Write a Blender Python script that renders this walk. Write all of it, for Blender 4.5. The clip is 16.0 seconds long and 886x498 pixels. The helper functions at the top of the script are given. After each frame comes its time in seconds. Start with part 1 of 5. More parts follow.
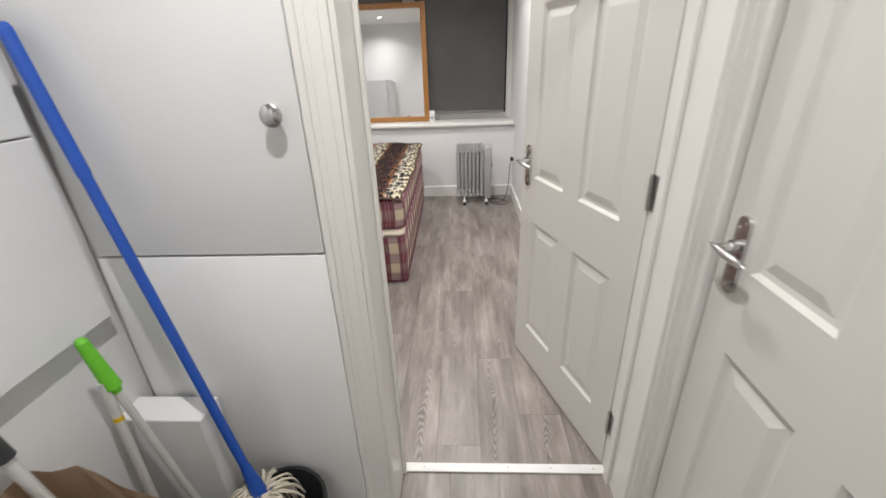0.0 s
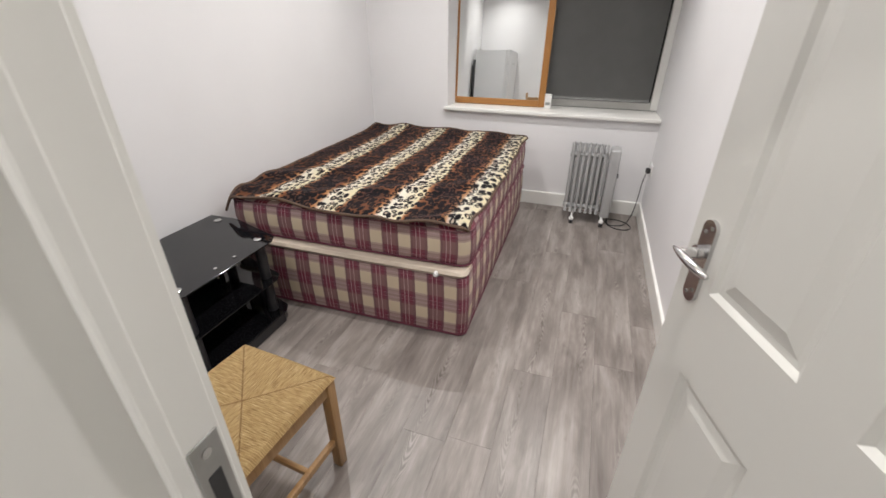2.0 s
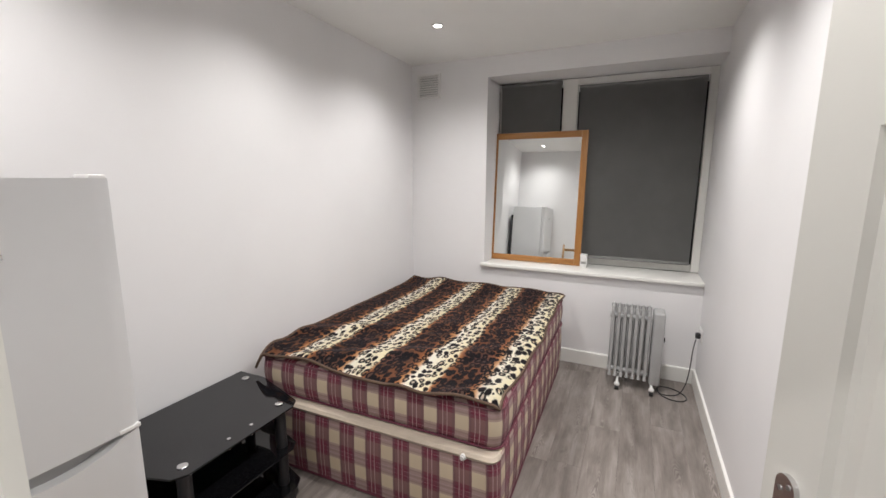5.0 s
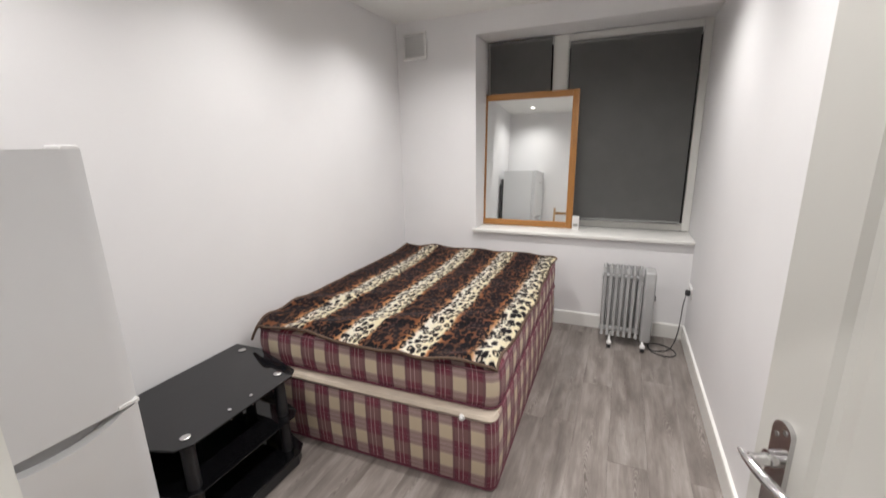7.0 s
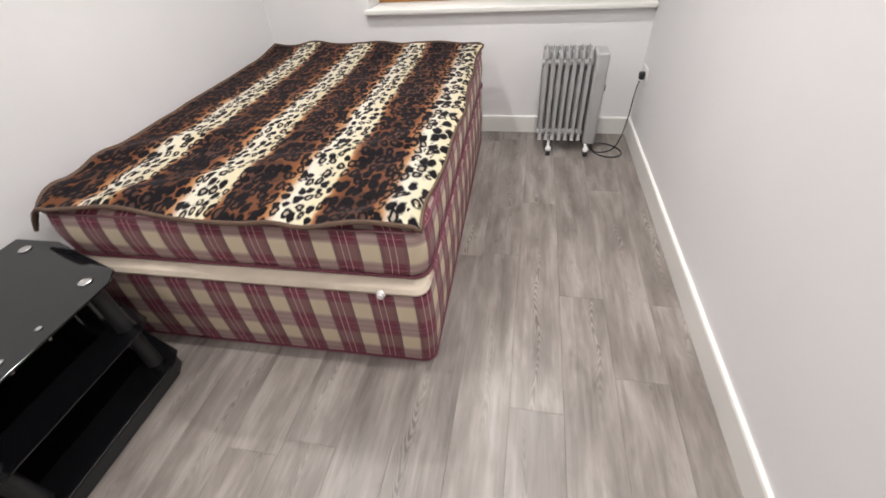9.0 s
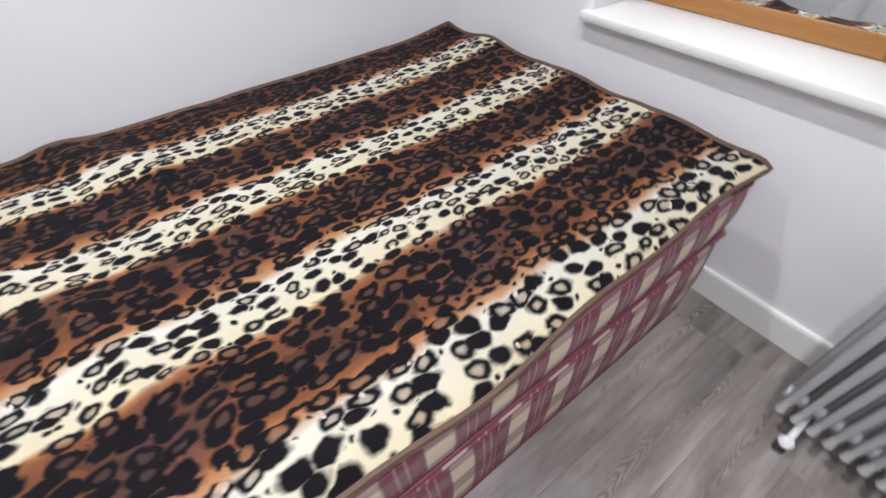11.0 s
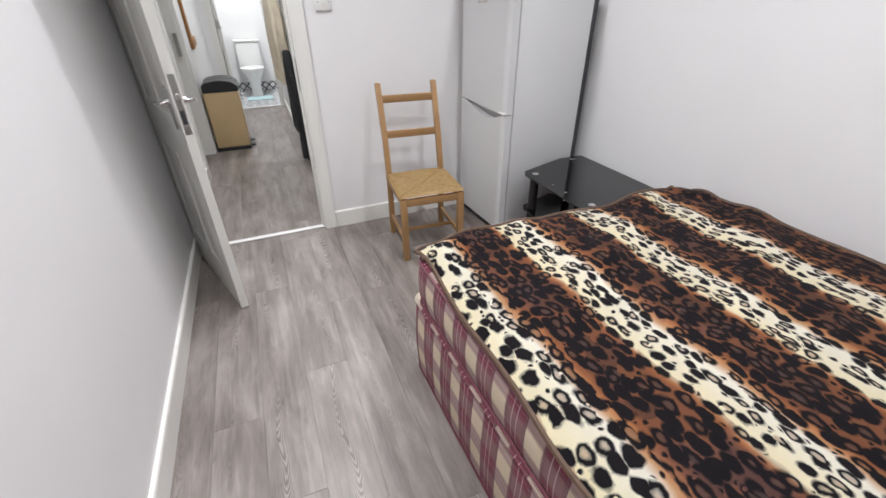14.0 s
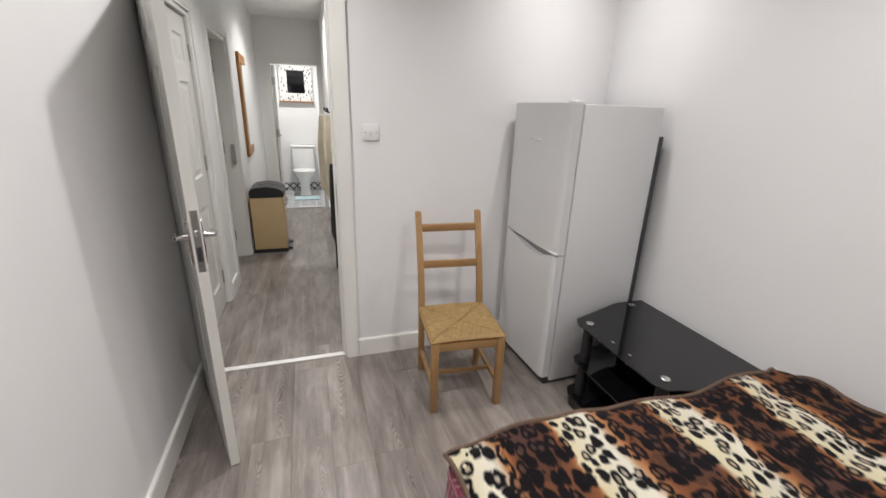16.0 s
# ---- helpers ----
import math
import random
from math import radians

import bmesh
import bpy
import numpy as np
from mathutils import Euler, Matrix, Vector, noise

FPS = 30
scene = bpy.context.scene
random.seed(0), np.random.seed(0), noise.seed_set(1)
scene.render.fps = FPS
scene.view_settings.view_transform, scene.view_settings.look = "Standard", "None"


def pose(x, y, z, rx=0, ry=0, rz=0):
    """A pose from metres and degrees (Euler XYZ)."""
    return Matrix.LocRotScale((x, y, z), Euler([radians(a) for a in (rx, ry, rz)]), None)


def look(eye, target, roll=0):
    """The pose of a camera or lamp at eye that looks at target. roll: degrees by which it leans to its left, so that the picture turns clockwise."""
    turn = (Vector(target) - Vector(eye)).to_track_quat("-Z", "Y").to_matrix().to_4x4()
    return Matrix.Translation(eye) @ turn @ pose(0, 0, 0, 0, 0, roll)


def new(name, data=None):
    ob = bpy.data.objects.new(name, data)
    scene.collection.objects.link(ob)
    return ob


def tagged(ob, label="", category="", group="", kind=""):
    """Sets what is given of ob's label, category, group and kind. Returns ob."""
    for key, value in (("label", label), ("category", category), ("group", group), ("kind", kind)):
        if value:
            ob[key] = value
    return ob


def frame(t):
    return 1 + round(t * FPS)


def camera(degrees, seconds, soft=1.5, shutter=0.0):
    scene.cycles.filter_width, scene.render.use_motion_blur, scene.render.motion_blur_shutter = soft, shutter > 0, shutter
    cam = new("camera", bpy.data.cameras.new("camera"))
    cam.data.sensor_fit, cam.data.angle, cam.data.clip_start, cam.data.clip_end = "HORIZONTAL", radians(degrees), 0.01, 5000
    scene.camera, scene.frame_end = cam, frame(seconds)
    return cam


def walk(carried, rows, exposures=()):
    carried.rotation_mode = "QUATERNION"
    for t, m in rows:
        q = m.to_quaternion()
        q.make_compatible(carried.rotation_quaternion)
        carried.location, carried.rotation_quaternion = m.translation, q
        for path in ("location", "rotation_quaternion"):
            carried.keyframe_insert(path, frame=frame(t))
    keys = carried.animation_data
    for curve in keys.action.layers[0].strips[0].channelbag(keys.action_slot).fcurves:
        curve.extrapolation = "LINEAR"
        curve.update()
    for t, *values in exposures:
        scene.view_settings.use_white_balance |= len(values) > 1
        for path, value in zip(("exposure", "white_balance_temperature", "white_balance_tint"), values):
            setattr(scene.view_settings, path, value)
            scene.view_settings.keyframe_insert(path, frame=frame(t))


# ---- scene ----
cam = camera(94.0, 16.0, shutter=0.35)
PATH = [
    (0, (-0.547, -1.119, 1.442), (-0.649, 0.692, 0.599), -2.2),
    (0.5, (-0.489, -0.799, 1.405), (-0.751, 0.912, 0.403), -4.0),
    (1, (-0.434, -0.528, 1.409), (-0.852, 1.135, 0.378), -2.9),
    (1.5, (-0.476, -0.298, 1.411), (-0.939, 1.385, 0.435), -0.3),
    (2, (-0.514, -0.174, 1.413), (-1.088, 1.491, 0.465), 0.2),
    (2.5, (-0.489, -0.073, 1.428), (-1.231, 1.557, 0.537), -0.8),
    (3, (-0.473, -0.036, 1.436), (-1.305, 1.587, 0.616), -1.4),
    (3.5, (-0.487, -0.055, 1.459), (-1.316, 1.624, 0.755), -0.9),
    (4, (-0.498, -0.064, 1.487), (-1.315, 1.675, 0.932), -0.4),
    (4.5, (-0.506, -0.071, 1.524), (-1.331, 1.708, 1.132), 0.1),
    (4.7, (-0.505, -0.074, 1.538), (-1.336, 1.715, 1.207), 0.3),
    (6.8, (-0.525, -0.064, 1.538), (-1.32, 1.728, 1.142), -0.6),
    (7, (-0.525, -0.06, 1.524), (-1.302, 1.718, 1.04), -1.3),
    (7.5, (-0.523, -0.036, 1.488), (-1.243, 1.688, 0.775), -2.8),
    (8, (-0.515, 0.055, 1.409), (-1.17, 1.672, 0.431), -5.3),
    (8.5, (-0.531, 0.212, 1.333), (-1.072, 1.73, 0.148), -7.3),
    (9, (-0.683, 0.570, 1.315), (-1.035, 2.053, 0.020), -4.5),
    (9.5, (-0.766, 0.926, 1.250), (-1.175, 2.435, 0.002), -4.9),
    (9.7, (-0.752, 1.095, 1.283), (-1.299, 2.520, -0.001), -6.3),
    (11.8, (-0.738, 2.448, 1.264), (-2.153, 2.537, -0.147), -1.0),
    (12, (-0.738, 2.489, 1.275), (-2.181, 2.300, -0.096), -1.8),
    (12.5, (-0.581, 2.63, 1.311), (-1.909, 1.785, 0.077), -0.9),
    (13, (-0.523, 2.631, 1.32), (-1.592, 1.424, 0.137), 0.2),
    (13.5, (-0.539, 2.652, 1.35), (-1.376, 1.205, 0.252), -0.5),
    (14, (-0.55, 2.677, 1.379), (-1.219, 1.106, 0.338), -0.4),
    (14.5, (-0.582, 2.687, 1.362), (-1.188, 1.05, 0.386), 0.1),
    (15, (-0.614, 2.666, 1.433), (-1.196, 0.955, 0.576), -0.6),
    (15.5, (-0.628, 2.574, 1.478), (-1.21, 0.794, 0.775), 0.5),
    (16, (-0.658, 2.31, 1.496), (-1.246, 0.51, 0.851), 1.8),
]
EXPOSURES = [(0, 0.0, 6500, 10), (3.0, -0.08, 6500, 10), (7.0, -0.08, 6500, 10), (8.5, 0.05, 6500, 10), (9.5, 0.15, 6450, 10), (10.7, 0.1, 6000, 10),
             (12.0, 0.12, 5800, 18), (13.0, 0.05, 5850, 12), (14.5, -0.02, 6300, 10), (15.2, -0.14, 6450, 10), (16.0, -0.28, 6500, 10)]
walk(cam, [(t, look(e, g, r)) for t, e, g, r in PATH], EXPOSURES)

# ---- light ----
world = bpy.data.worlds.new("world")
world.use_nodes = True
world.node_tree.nodes["Background"].inputs[0].default_value = (0.5, 0.55, 0.6, 1)
world.node_tree.nodes["Background"].inputs[1].default_value = 0.05
scene.world = world
CEIL = 2.56
BEDROOM_SPOTS = [(-1.97, 0.46), (-1.83, 1.58), (-1.80, 2.615), (-0.523, 0.556), (-0.54, 1.58), (-0.55, 2.615)]
HALL_SPOTS = [(-0.74, -0.76), (-0.6, -2.9)]
# unseen lamp, added to brighten the bathroom
BATH_ADDED_SPOTS = [(-0.55, -4.95)]
SPOT_WATTS = 72.0


def downlight_lamp(x, y, z, watts, warm=(1.0, 0.975, 0.95)):
    data = bpy.data.lights.new("downlight_lamp", "SPOT")
    data.energy, data.color = watts, warm
    data.spot_size, data.spot_blend, data.shadow_soft_size = radians(141), 1.0, 0.016
    ob = new("downlight_lamp", data)
    ob.matrix_world = pose(x, y, z)
    return ob


for (sx, sy), share in zip(BEDROOM_SPOTS, (0.66, 0.88, 1.05, 1.0, 1.05, 1.1)):
    downlight_lamp(sx, sy, CEIL - 0.012, SPOT_WATTS * share)
for sx, sy in HALL_SPOTS:
    downlight_lamp(sx, sy, CEIL - 0.012, SPOT_WATTS * 1.28)
for sx, sy in BATH_ADDED_SPOTS:
    downlight_lamp(sx, sy, CEIL - 0.012, SPOT_WATTS * 2.2)


# ---- materials ----
def material(name, colour=(0.8, 0.8, 0.8), rough=0.5, metal=0.0, **inputs):
    m = bpy.data.materials.new(name)
    m.use_nodes = True
    b = m.node_tree.nodes["Principled BSDF"]
    b.inputs["Base Color"].default_value = (*colour, 1)
    b.inputs["Roughness"].default_value = rough
    b.inputs["Metallic"].default_value = metal
    for key, value in inputs.items():
        b.inputs[key.replace("_", " ")].default_value = value
    return m


class Nodes:
    """A short way to add nodes and links to a material."""

    def __init__(self, m):
        self.t = m.node_tree
        self.b = self.t.nodes["Principled BSDF"]

    def put(self, socket, value):
        if isinstance(value, bpy.types.NodeSocket):
            self.t.links.new(value, socket)
        else:
            socket.default_value = value

    def add(self, kind):
        return self.t.nodes.new(kind)

    def vector(self, operation):
        n = self.add("ShaderNodeVectorMath")
        n.operation = operation
        return n

    def math(self, op, a, b=0.0, c=0.0):
        n = self.add("ShaderNodeMath")
        n.operation = op
        for s, v in zip(n.inputs, (a, b, c)):
            self.put(s, v)
        return n.outputs[0]

    def mix(self, f, a, b, blend="MIX"):
        n = self.add("ShaderNodeMix")
        n.data_type, n.blend_type = "RGBA", blend
        self.put(n.inputs[0], f), self.put(n.inputs[6], a), self.put(n.inputs[7], b)
        return n.outputs[2]

    def ramp(self, f, stops, interp="LINEAR"):
        n = self.add("ShaderNodeValToRGB")
        e = n.color_ramp.elements
        n.color_ramp.interpolation = interp
        while len(e) < len(stops):
            e.new(0.5)
        for el, (p, c) in zip(e, stops):
            el.position = p
            el.color = (*c, 1) if len(c) == 3 else c
        self.put(n.inputs[0], f)
        return n.outputs[0]

    def coords(self, which="Object", scale=(1, 1, 1), move=(0, 0, 0)):
        c = self.add("ShaderNodeTexCoord").outputs[which]
        return self.mapped(c, scale, move)

    def mapped(self, vec, scale=(1, 1, 1), move=(0, 0, 0)):
        n = self.add("ShaderNodeMapping")
        self.put(n.inputs[0], vec), self.put(n.inputs["Scale"], scale), self.put(n.inputs["Location"], move)
        return n.outputs[0]

    def world(self, scale=(1, 1, 1)):
        return self.mapped(self.add("ShaderNodeNewGeometry").outputs["Position"], scale)

    def noise(self, vec, scale=5.0, detail=4.0, rough=0.5, warp=0.0):
        n = self.add("ShaderNodeTexNoise")
        self.put(n.inputs["Vector"], vec)
        n.inputs["Scale"].default_value, n.inputs["Detail"].default_value = scale, detail
        n.inputs["Roughness"].default_value, n.inputs["Distortion"].default_value = rough, warp
        return n.outputs["Fac"]

    def bump(self, height, strength=0.2, distance=0.002):
        n = self.add("ShaderNodeBump")
        self.put(n.inputs["Height"], height)
        n.inputs["Strength"].default_value, n.inputs["Distance"].default_value = strength, distance
        self.put(self.b.inputs["Normal"], n.outputs[0])

    def split(self, vec):
        n = self.add("ShaderNodeSeparateXYZ")
        self.put(n.inputs[0], vec)
        return n.outputs


def worn(name, colour, rough=0.5, metal=0.0, amount=0.05, scale=6.0, grain=0.1, grain_scale=250.0, vary=0.16, **inputs):
    """A plain finish with faint blotches and a fine grain."""
    m = material(name, colour, rough, metal, **inputs)
    k = Nodes(m)
    p = k.world()
    f = k.noise(p, scale, 5)
    lo, hi = [c * (1 - amount) for c in colour], [min(1, c * (1 + amount)) for c in colour]
    k.put(k.b.inputs["Base Color"], k.ramp(f, [(0.3, lo), (0.7, hi)]))
    r = k.noise(p, scale * 2.3, 4)
    k.put(k.b.inputs["Roughness"], k.math("ADD", k.math("MULTIPLY", r, vary), rough - vary / 2))
    k.bump(k.noise(p, grain_scale, 2), grain, 0.001)
    return m


MAT = {}
MAT["wall"] = worn("wall_paint", (0.74, 0.73, 0.735), 0.62, amount=0.02, scale=1.7, grain=0.12, grain_scale=190)
MAT["hall_wall"] = worn("hall_wall_paint", (0.75, 0.75, 0.745), 0.6, amount=0.02, scale=1.7, grain=0.12, grain_scale=190)
MAT["ceiling"] = worn("ceiling_paint", (0.82, 0.81, 0.79), 0.75, amount=0.02, scale=2, grain=0.1, grain_scale=150)
MAT["gloss"] = worn("gloss_paint", (0.74, 0.73, 0.70), 0.30, amount=0.015, scale=3, grain=0.05, grain_scale=60, vary=0.05)
MAT["door_paint"] = worn("door_paint", (0.635, 0.625, 0.590), 0.33, amount=0.012, scale=2.2, grain=0.05, grain_scale=70, vary=0.04)
MAT["cupboard"] = worn("cupboard_paint", (0.76, 0.765, 0.77), 0.42, amount=0.02, scale=2.5, grain=0.1, grain_scale=90)
MAT["fridge"] = worn("fridge_enamel", (0.61, 0.61, 0.615), 0.33, amount=0.015, scale=3, grain=0.05, grain_scale=420)
MAT["bright_chrome"] = worn("polished_chrome", (0.58, 0.57, 0.57), 0.16, 1.0, amount=0.04, scale=30, grain=0.02)
MAT["chrome"] = worn("brushed_chrome", (0.62, 0.61, 0.60), 0.24, 1.0, amount=0.05, scale=30, grain=0.03)
MAT["steel"] = worn("satin_steel", (0.42, 0.42, 0.41), 0.38, 1.0, amount=0.06, scale=30, grain=0.03)
MAT["black_plastic"] = worn("black_plastic", (0.018, 0.018, 0.02), 0.42, amount=0.1, scale=20)
MAT["dark"] = worn("dark_panel", (0.035, 0.036, 0.04), 0.5, amount=0.1, scale=12)
MAT["white_plastic"] = worn("white_plastic", (0.72, 0.71, 0.70), 0.35, amount=0.02, scale=12, grain=0.03)
MAT["blind"] = worn("blind_fabric", (0.185, 0.184, 0.180), 0.85, amount=0.06, scale=5, grain=0.4, grain_scale=700)
MAT["radiator"] = worn("radiator_enamel", (0.36, 0.36, 0.36), 0.38, amount=0.04, scale=8, grain=0.03)
MAT["mirror"] = material("mirror_glass", (0.86, 0.88, 0.87), 0.015, 1.0)
# brown tint puts the shaded hall's dark reflection into the glass colour
MAT["shaded_mirror"] = material("shaded_mirror_glass", (0.40, 0.36, 0.27), 0.06, 1.0)
MAT["black_glass"] = material("black_glass", (0.006, 0.006, 0.007), 0.06, 0.0)
MAT["lamp_glow"] = material("lamp_glow", (1, 1, 1), 0.4)
MAT["lamp_glow"].node_tree.nodes["Principled BSDF"].inputs["Emission Color"].default_value = (1, 0.96, 0.9, 1)
MAT["lamp_glow"].node_tree.nodes["Principled BSDF"].inputs["Emission Strength"].default_value = 14


def wood_material(name, dark, light, along="Z", rough=0.45, scale=1.0):
    m = material(name, light, rough)
    k = Nodes(m)
    stretch = {"X": (1.2, 18, 18), "Y": (18, 1.2, 18), "Z": (18, 18, 1.2)}[along]
    p = k.coords("Object", tuple(s * scale for s in stretch))
    rnd = k.add("ShaderNodeObjectInfo").outputs["Random"]
    shift = k.vector("ADD")
    k.put(shift.inputs[0], p)
    comb = k.add("ShaderNodeCombineXYZ")
    for i in range(3):
        k.put(comb.inputs[i], k.math("MULTIPLY", rnd, 37.0))
    k.put(shift.inputs[1], comb.outputs[0])
    g = k.noise(shift.outputs[0], 1.5, 6, 0.6, 1.2)
    fine = k.noise(shift.outputs[0], 9, 4, 0.6)
    f = k.math("ADD", k.math("MULTIPLY", g, 0.7), k.math("MULTIPLY", fine, 0.3))
    k.put(k.b.inputs["Base Color"], k.ramp(f, [(0.3, dark), (0.65, light)]))
    k.bump(fine, 0.15, 0.001)
    return m


MAT["pine"] = wood_material("pine_wood", (0.225, 0.122, 0.048), (0.375, 0.222, 0.098), "Z", 0.4)
MAT["pine_x"] = wood_material("pine_wood_across", (0.225, 0.122, 0.048), (0.375, 0.222, 0.098), "X", 0.4)
MAT["frame_oak"] = wood_material("mirror_frame_wood", (0.27, 0.115, 0.03), (0.42, 0.195, 0.055), "Z", 0.4)
MAT["frame_oak_x"] = wood_material("mirror_frame_wood_across", (0.27, 0.115, 0.03), (0.42, 0.195, 0.055), "X", 0.4)


def plank_material():
    m = material("grey_oak_plank", (0.3, 0.28, 0.26), 0.42)
    k = Nodes(m)
    pos = k.add("ShaderNodeNewGeometry").outputs["Position"]
    rnd = k.add("ShaderNodeObjectInfo").outputs["Random"]
    comb = k.add("ShaderNodeCombineXYZ")
    k.put(comb.inputs[0], k.math("MULTIPLY", rnd, 41.0)), k.put(comb.inputs[1], k.math("MULTIPLY", rnd, 83.0))
    shift = k.vector("ADD")
    k.put(shift.inputs[0], pos), k.put(shift.inputs[1], comb.outputs[0])
    base = shift.outputs[0]
    # cathedral grain: nested arches along the plank's middle, broken up by a slow noise
    lx, ly, _ = k.split(k.coords("Object"))
    bend = k.math("MULTIPLY", k.math("SUBTRACT", k.noise(k.mapped(base, (3, 2.2, 1)), 1.0, 2), 0.5), 0.11)
    off = k.math("SUBTRACT", k.math("SUBTRACT", lx, k.math("ADD", 0.055, k.math("MULTIPLY", rnd, 0.07))), bend)
    arch = k.math("MULTIPLY", k.math("MULTIPLY", off, off), 240.0)
    sway = k.math("MULTIPLY", k.noise(k.mapped(base, (22, 6, 1)), 1.0, 3), 0.22)
    flip = k.math("SUBTRACT", k.math("MULTIPLY", k.math("GREATER_THAN", rnd, 0.5), 2.0), 1.0)
    field = k.math("ADD", k.math("ADD", k.math("MULTIPLY", ly, flip), arch), sway)
    rings = k.math("SINE", k.math("MULTIPLY", field, 135.0))
    near = k.math("MAXIMUM", 0.0, k.math("SUBTRACT", 1.0, k.math("MULTIPLY", k.math("ABSOLUTE", off), 26.0)))
    some = k.math("MINIMUM", 1.0, k.math("MAXIMUM", 0.0, k.math("MULTIPLY", k.math("SUBTRACT", k.noise(k.mapped(base, (4, 1.6, 1)), 1.0, 3), 0.455), 6.0)))
    flame = k.math("MULTIPLY", k.math("MULTIPLY", near, some), 0.115)
    streak = k.noise(k.mapped(base, (42, 2.6, 1)), 1.0, 5, 0.6, 0.4)
    pores = k.noise(k.mapped(base, (260, 7, 1)), 1.0, 3, 0.6)
    blot = k.noise(k.mapped(base, (11, 2.4, 1)), 1.0, 4, 0.6, 0.3)
    pale = k.noise(k.mapped(base, (24, 1.5, 1)), 1.0, 3, 0.5, 0.6)
    pale = k.math("MINIMUM", 1.0, k.math("MAXIMUM", 0.0, k.math("MULTIPLY", k.math("SUBTRACT", pale, 0.57), 7.0)))
    smudge = k.noise(k.mapped(base, (15, 8, 1)), 1.0, 2, 0.5, 0.2)
    smudge = k.math("MINIMUM", 1.0, k.math("MAXIMUM", 0.0, k.math("MULTIPLY", k.math("SUBTRACT", smudge, 0.66), 8.0)))
    f = k.math("ADD", k.math("MULTIPLY", streak, 0.19), k.math("MULTIPLY", blot, 0.62))
    f = k.math("ADD", f, k.math("MULTIPLY", rings, flame))
    f = k.math("ADD", f, k.math("MULTIPLY", pores, 0.12))
    f = k.math("ADD", f, k.math("SUBTRACT", k.math("MULTIPLY", pale, 0.06), k.math("MULTIPLY", smudge, 0.09)))
    col = k.ramp(f, [(0.30, (0.100, 0.082, 0.073)), (0.48, (0.206, 0.180, 0.164)), (0.66, (0.340, 0.306, 0.284))])
    tone = k.math("ADD", k.math("MULTIPLY", rnd, 0.14), 0.93)
    grey = k.add("ShaderNodeCombineColor")
    for i in range(3):
        k.put(grey.inputs[i], tone)
    k.put(k.b.inputs["Base Color"], k.mix(1.0, col, grey.outputs[0], "MULTIPLY"))
    k.put(k.b.inputs["Roughness"], k.math("ADD", k.math("MULTIPLY", streak, 0.22), 0.25))
    k.bump(k.math("ADD", k.math("MULTIPLY", pores, 0.6), k.math("MULTIPLY", streak, 0.6)), 0.22, 0.0012)
    return m


MAT["plank"] = plank_material()


def plaid_material():
    """Woven check in maroon, mauve and cream: one colour row for each thread direction, laid half over half."""
    m = material("plaid_ticking", (0.5, 0.3, 0.3), 0.62)
    k = Nodes(m)
    uv = k.add("ShaderNodeTexCoord").outputs["UV"]
    u, v, _ = k.split(uv)

    def rows(c, period, stops):
        return k.ramp(k.math("FRACT", k.math("DIVIDE", c, period)), [(p, (v,) * 3) for p, v in stops], "CONSTANT")

    # warp: how far the maroon threads lie on top; weft: how far the mauve ones do; lines: fine white threads
    warp = rows(u, 0.152, [(0.0, 0.9), (0.05, 1.0), (0.49, 0.9), (0.57, 0.0), (0.97, 0.3)])
    weft = rows(v, 0.150, [(0.0, 0.75), (0.06, 1.0), (0.47, 0.75), (0.54, 0.0)])
    lines = k.math("MAXIMUM", rows(u, 0.152, [(0.0, 0.0), (0.175, 1.0), (0.198, 0.0), (0.31, 1.0), (0.333, 0.0)]),
                   rows(v, 0.150, [(0.0, 0.0), (0.17, 0.6), (0.185, 0.0), (0.32, 0.6), (0.335, 0.0)]))
    cream, mauve, dusk, wine = (0.63, 0.53, 0.385, 1), (0.385, 0.270, 0.252, 1), (0.215, 0.108, 0.108, 1), (0.165, 0.011, 0.040, 1)
    col = k.mix(warp, k.mix(weft, cream, mauve), k.mix(weft, dusk, wine))
    edge = rows(u, 0.152, [(0.0, 1.0), (0.070, 0.0), (0.485, 1.0), (0.57, 0.0)])
    col = k.mix(k.math("MULTIPLY", edge, 0.5), col, (0.105, 0.040, 0.062, 1))
    faint = rows(v, 0.150, [(0.0, 0.0), (0.05, 1.0), (0.10, 0.0), (0.23, 1.0), (0.29, 0.0), (0.42, 1.0), (0.47, 0.0)])
    col = k.mix(k.math("MULTIPLY", faint, 0.28), col, (0.16, 0.10, 0.11, 1))
    col = k.mix(k.math("MULTIPLY", lines, 0.5), col, (0.68, 0.52, 0.54, 1))
    weave = k.noise(uv, 900, 2)
    col = k.mix(k.math("MULTIPLY", weave, 0.12), col, (0.30, 0.22, 0.2, 1))
    k.put(k.b.inputs["Base Color"], col)
    quilt = k.noise(k.mapped(uv, (7, 7, 1)), 1.0, 2)
    k.bump(k.math("ADD", k.math("MULTIPLY", quilt, 1.0), k.math("MULTIPLY", weave, 0.08)), 0.5, 0.012)
    return m


MAT["plaid"] = plaid_material()
MAT["ticking"] = worn("cream_ticking", (0.50, 0.425, 0.345), 0.6, amount=0.08, scale=14, grain=0.3, grain_scale=300)
MAT["maroon_piping"] = worn("maroon_piping", (0.13, 0.03, 0.05), 0.6, amount=0.1, scale=20)


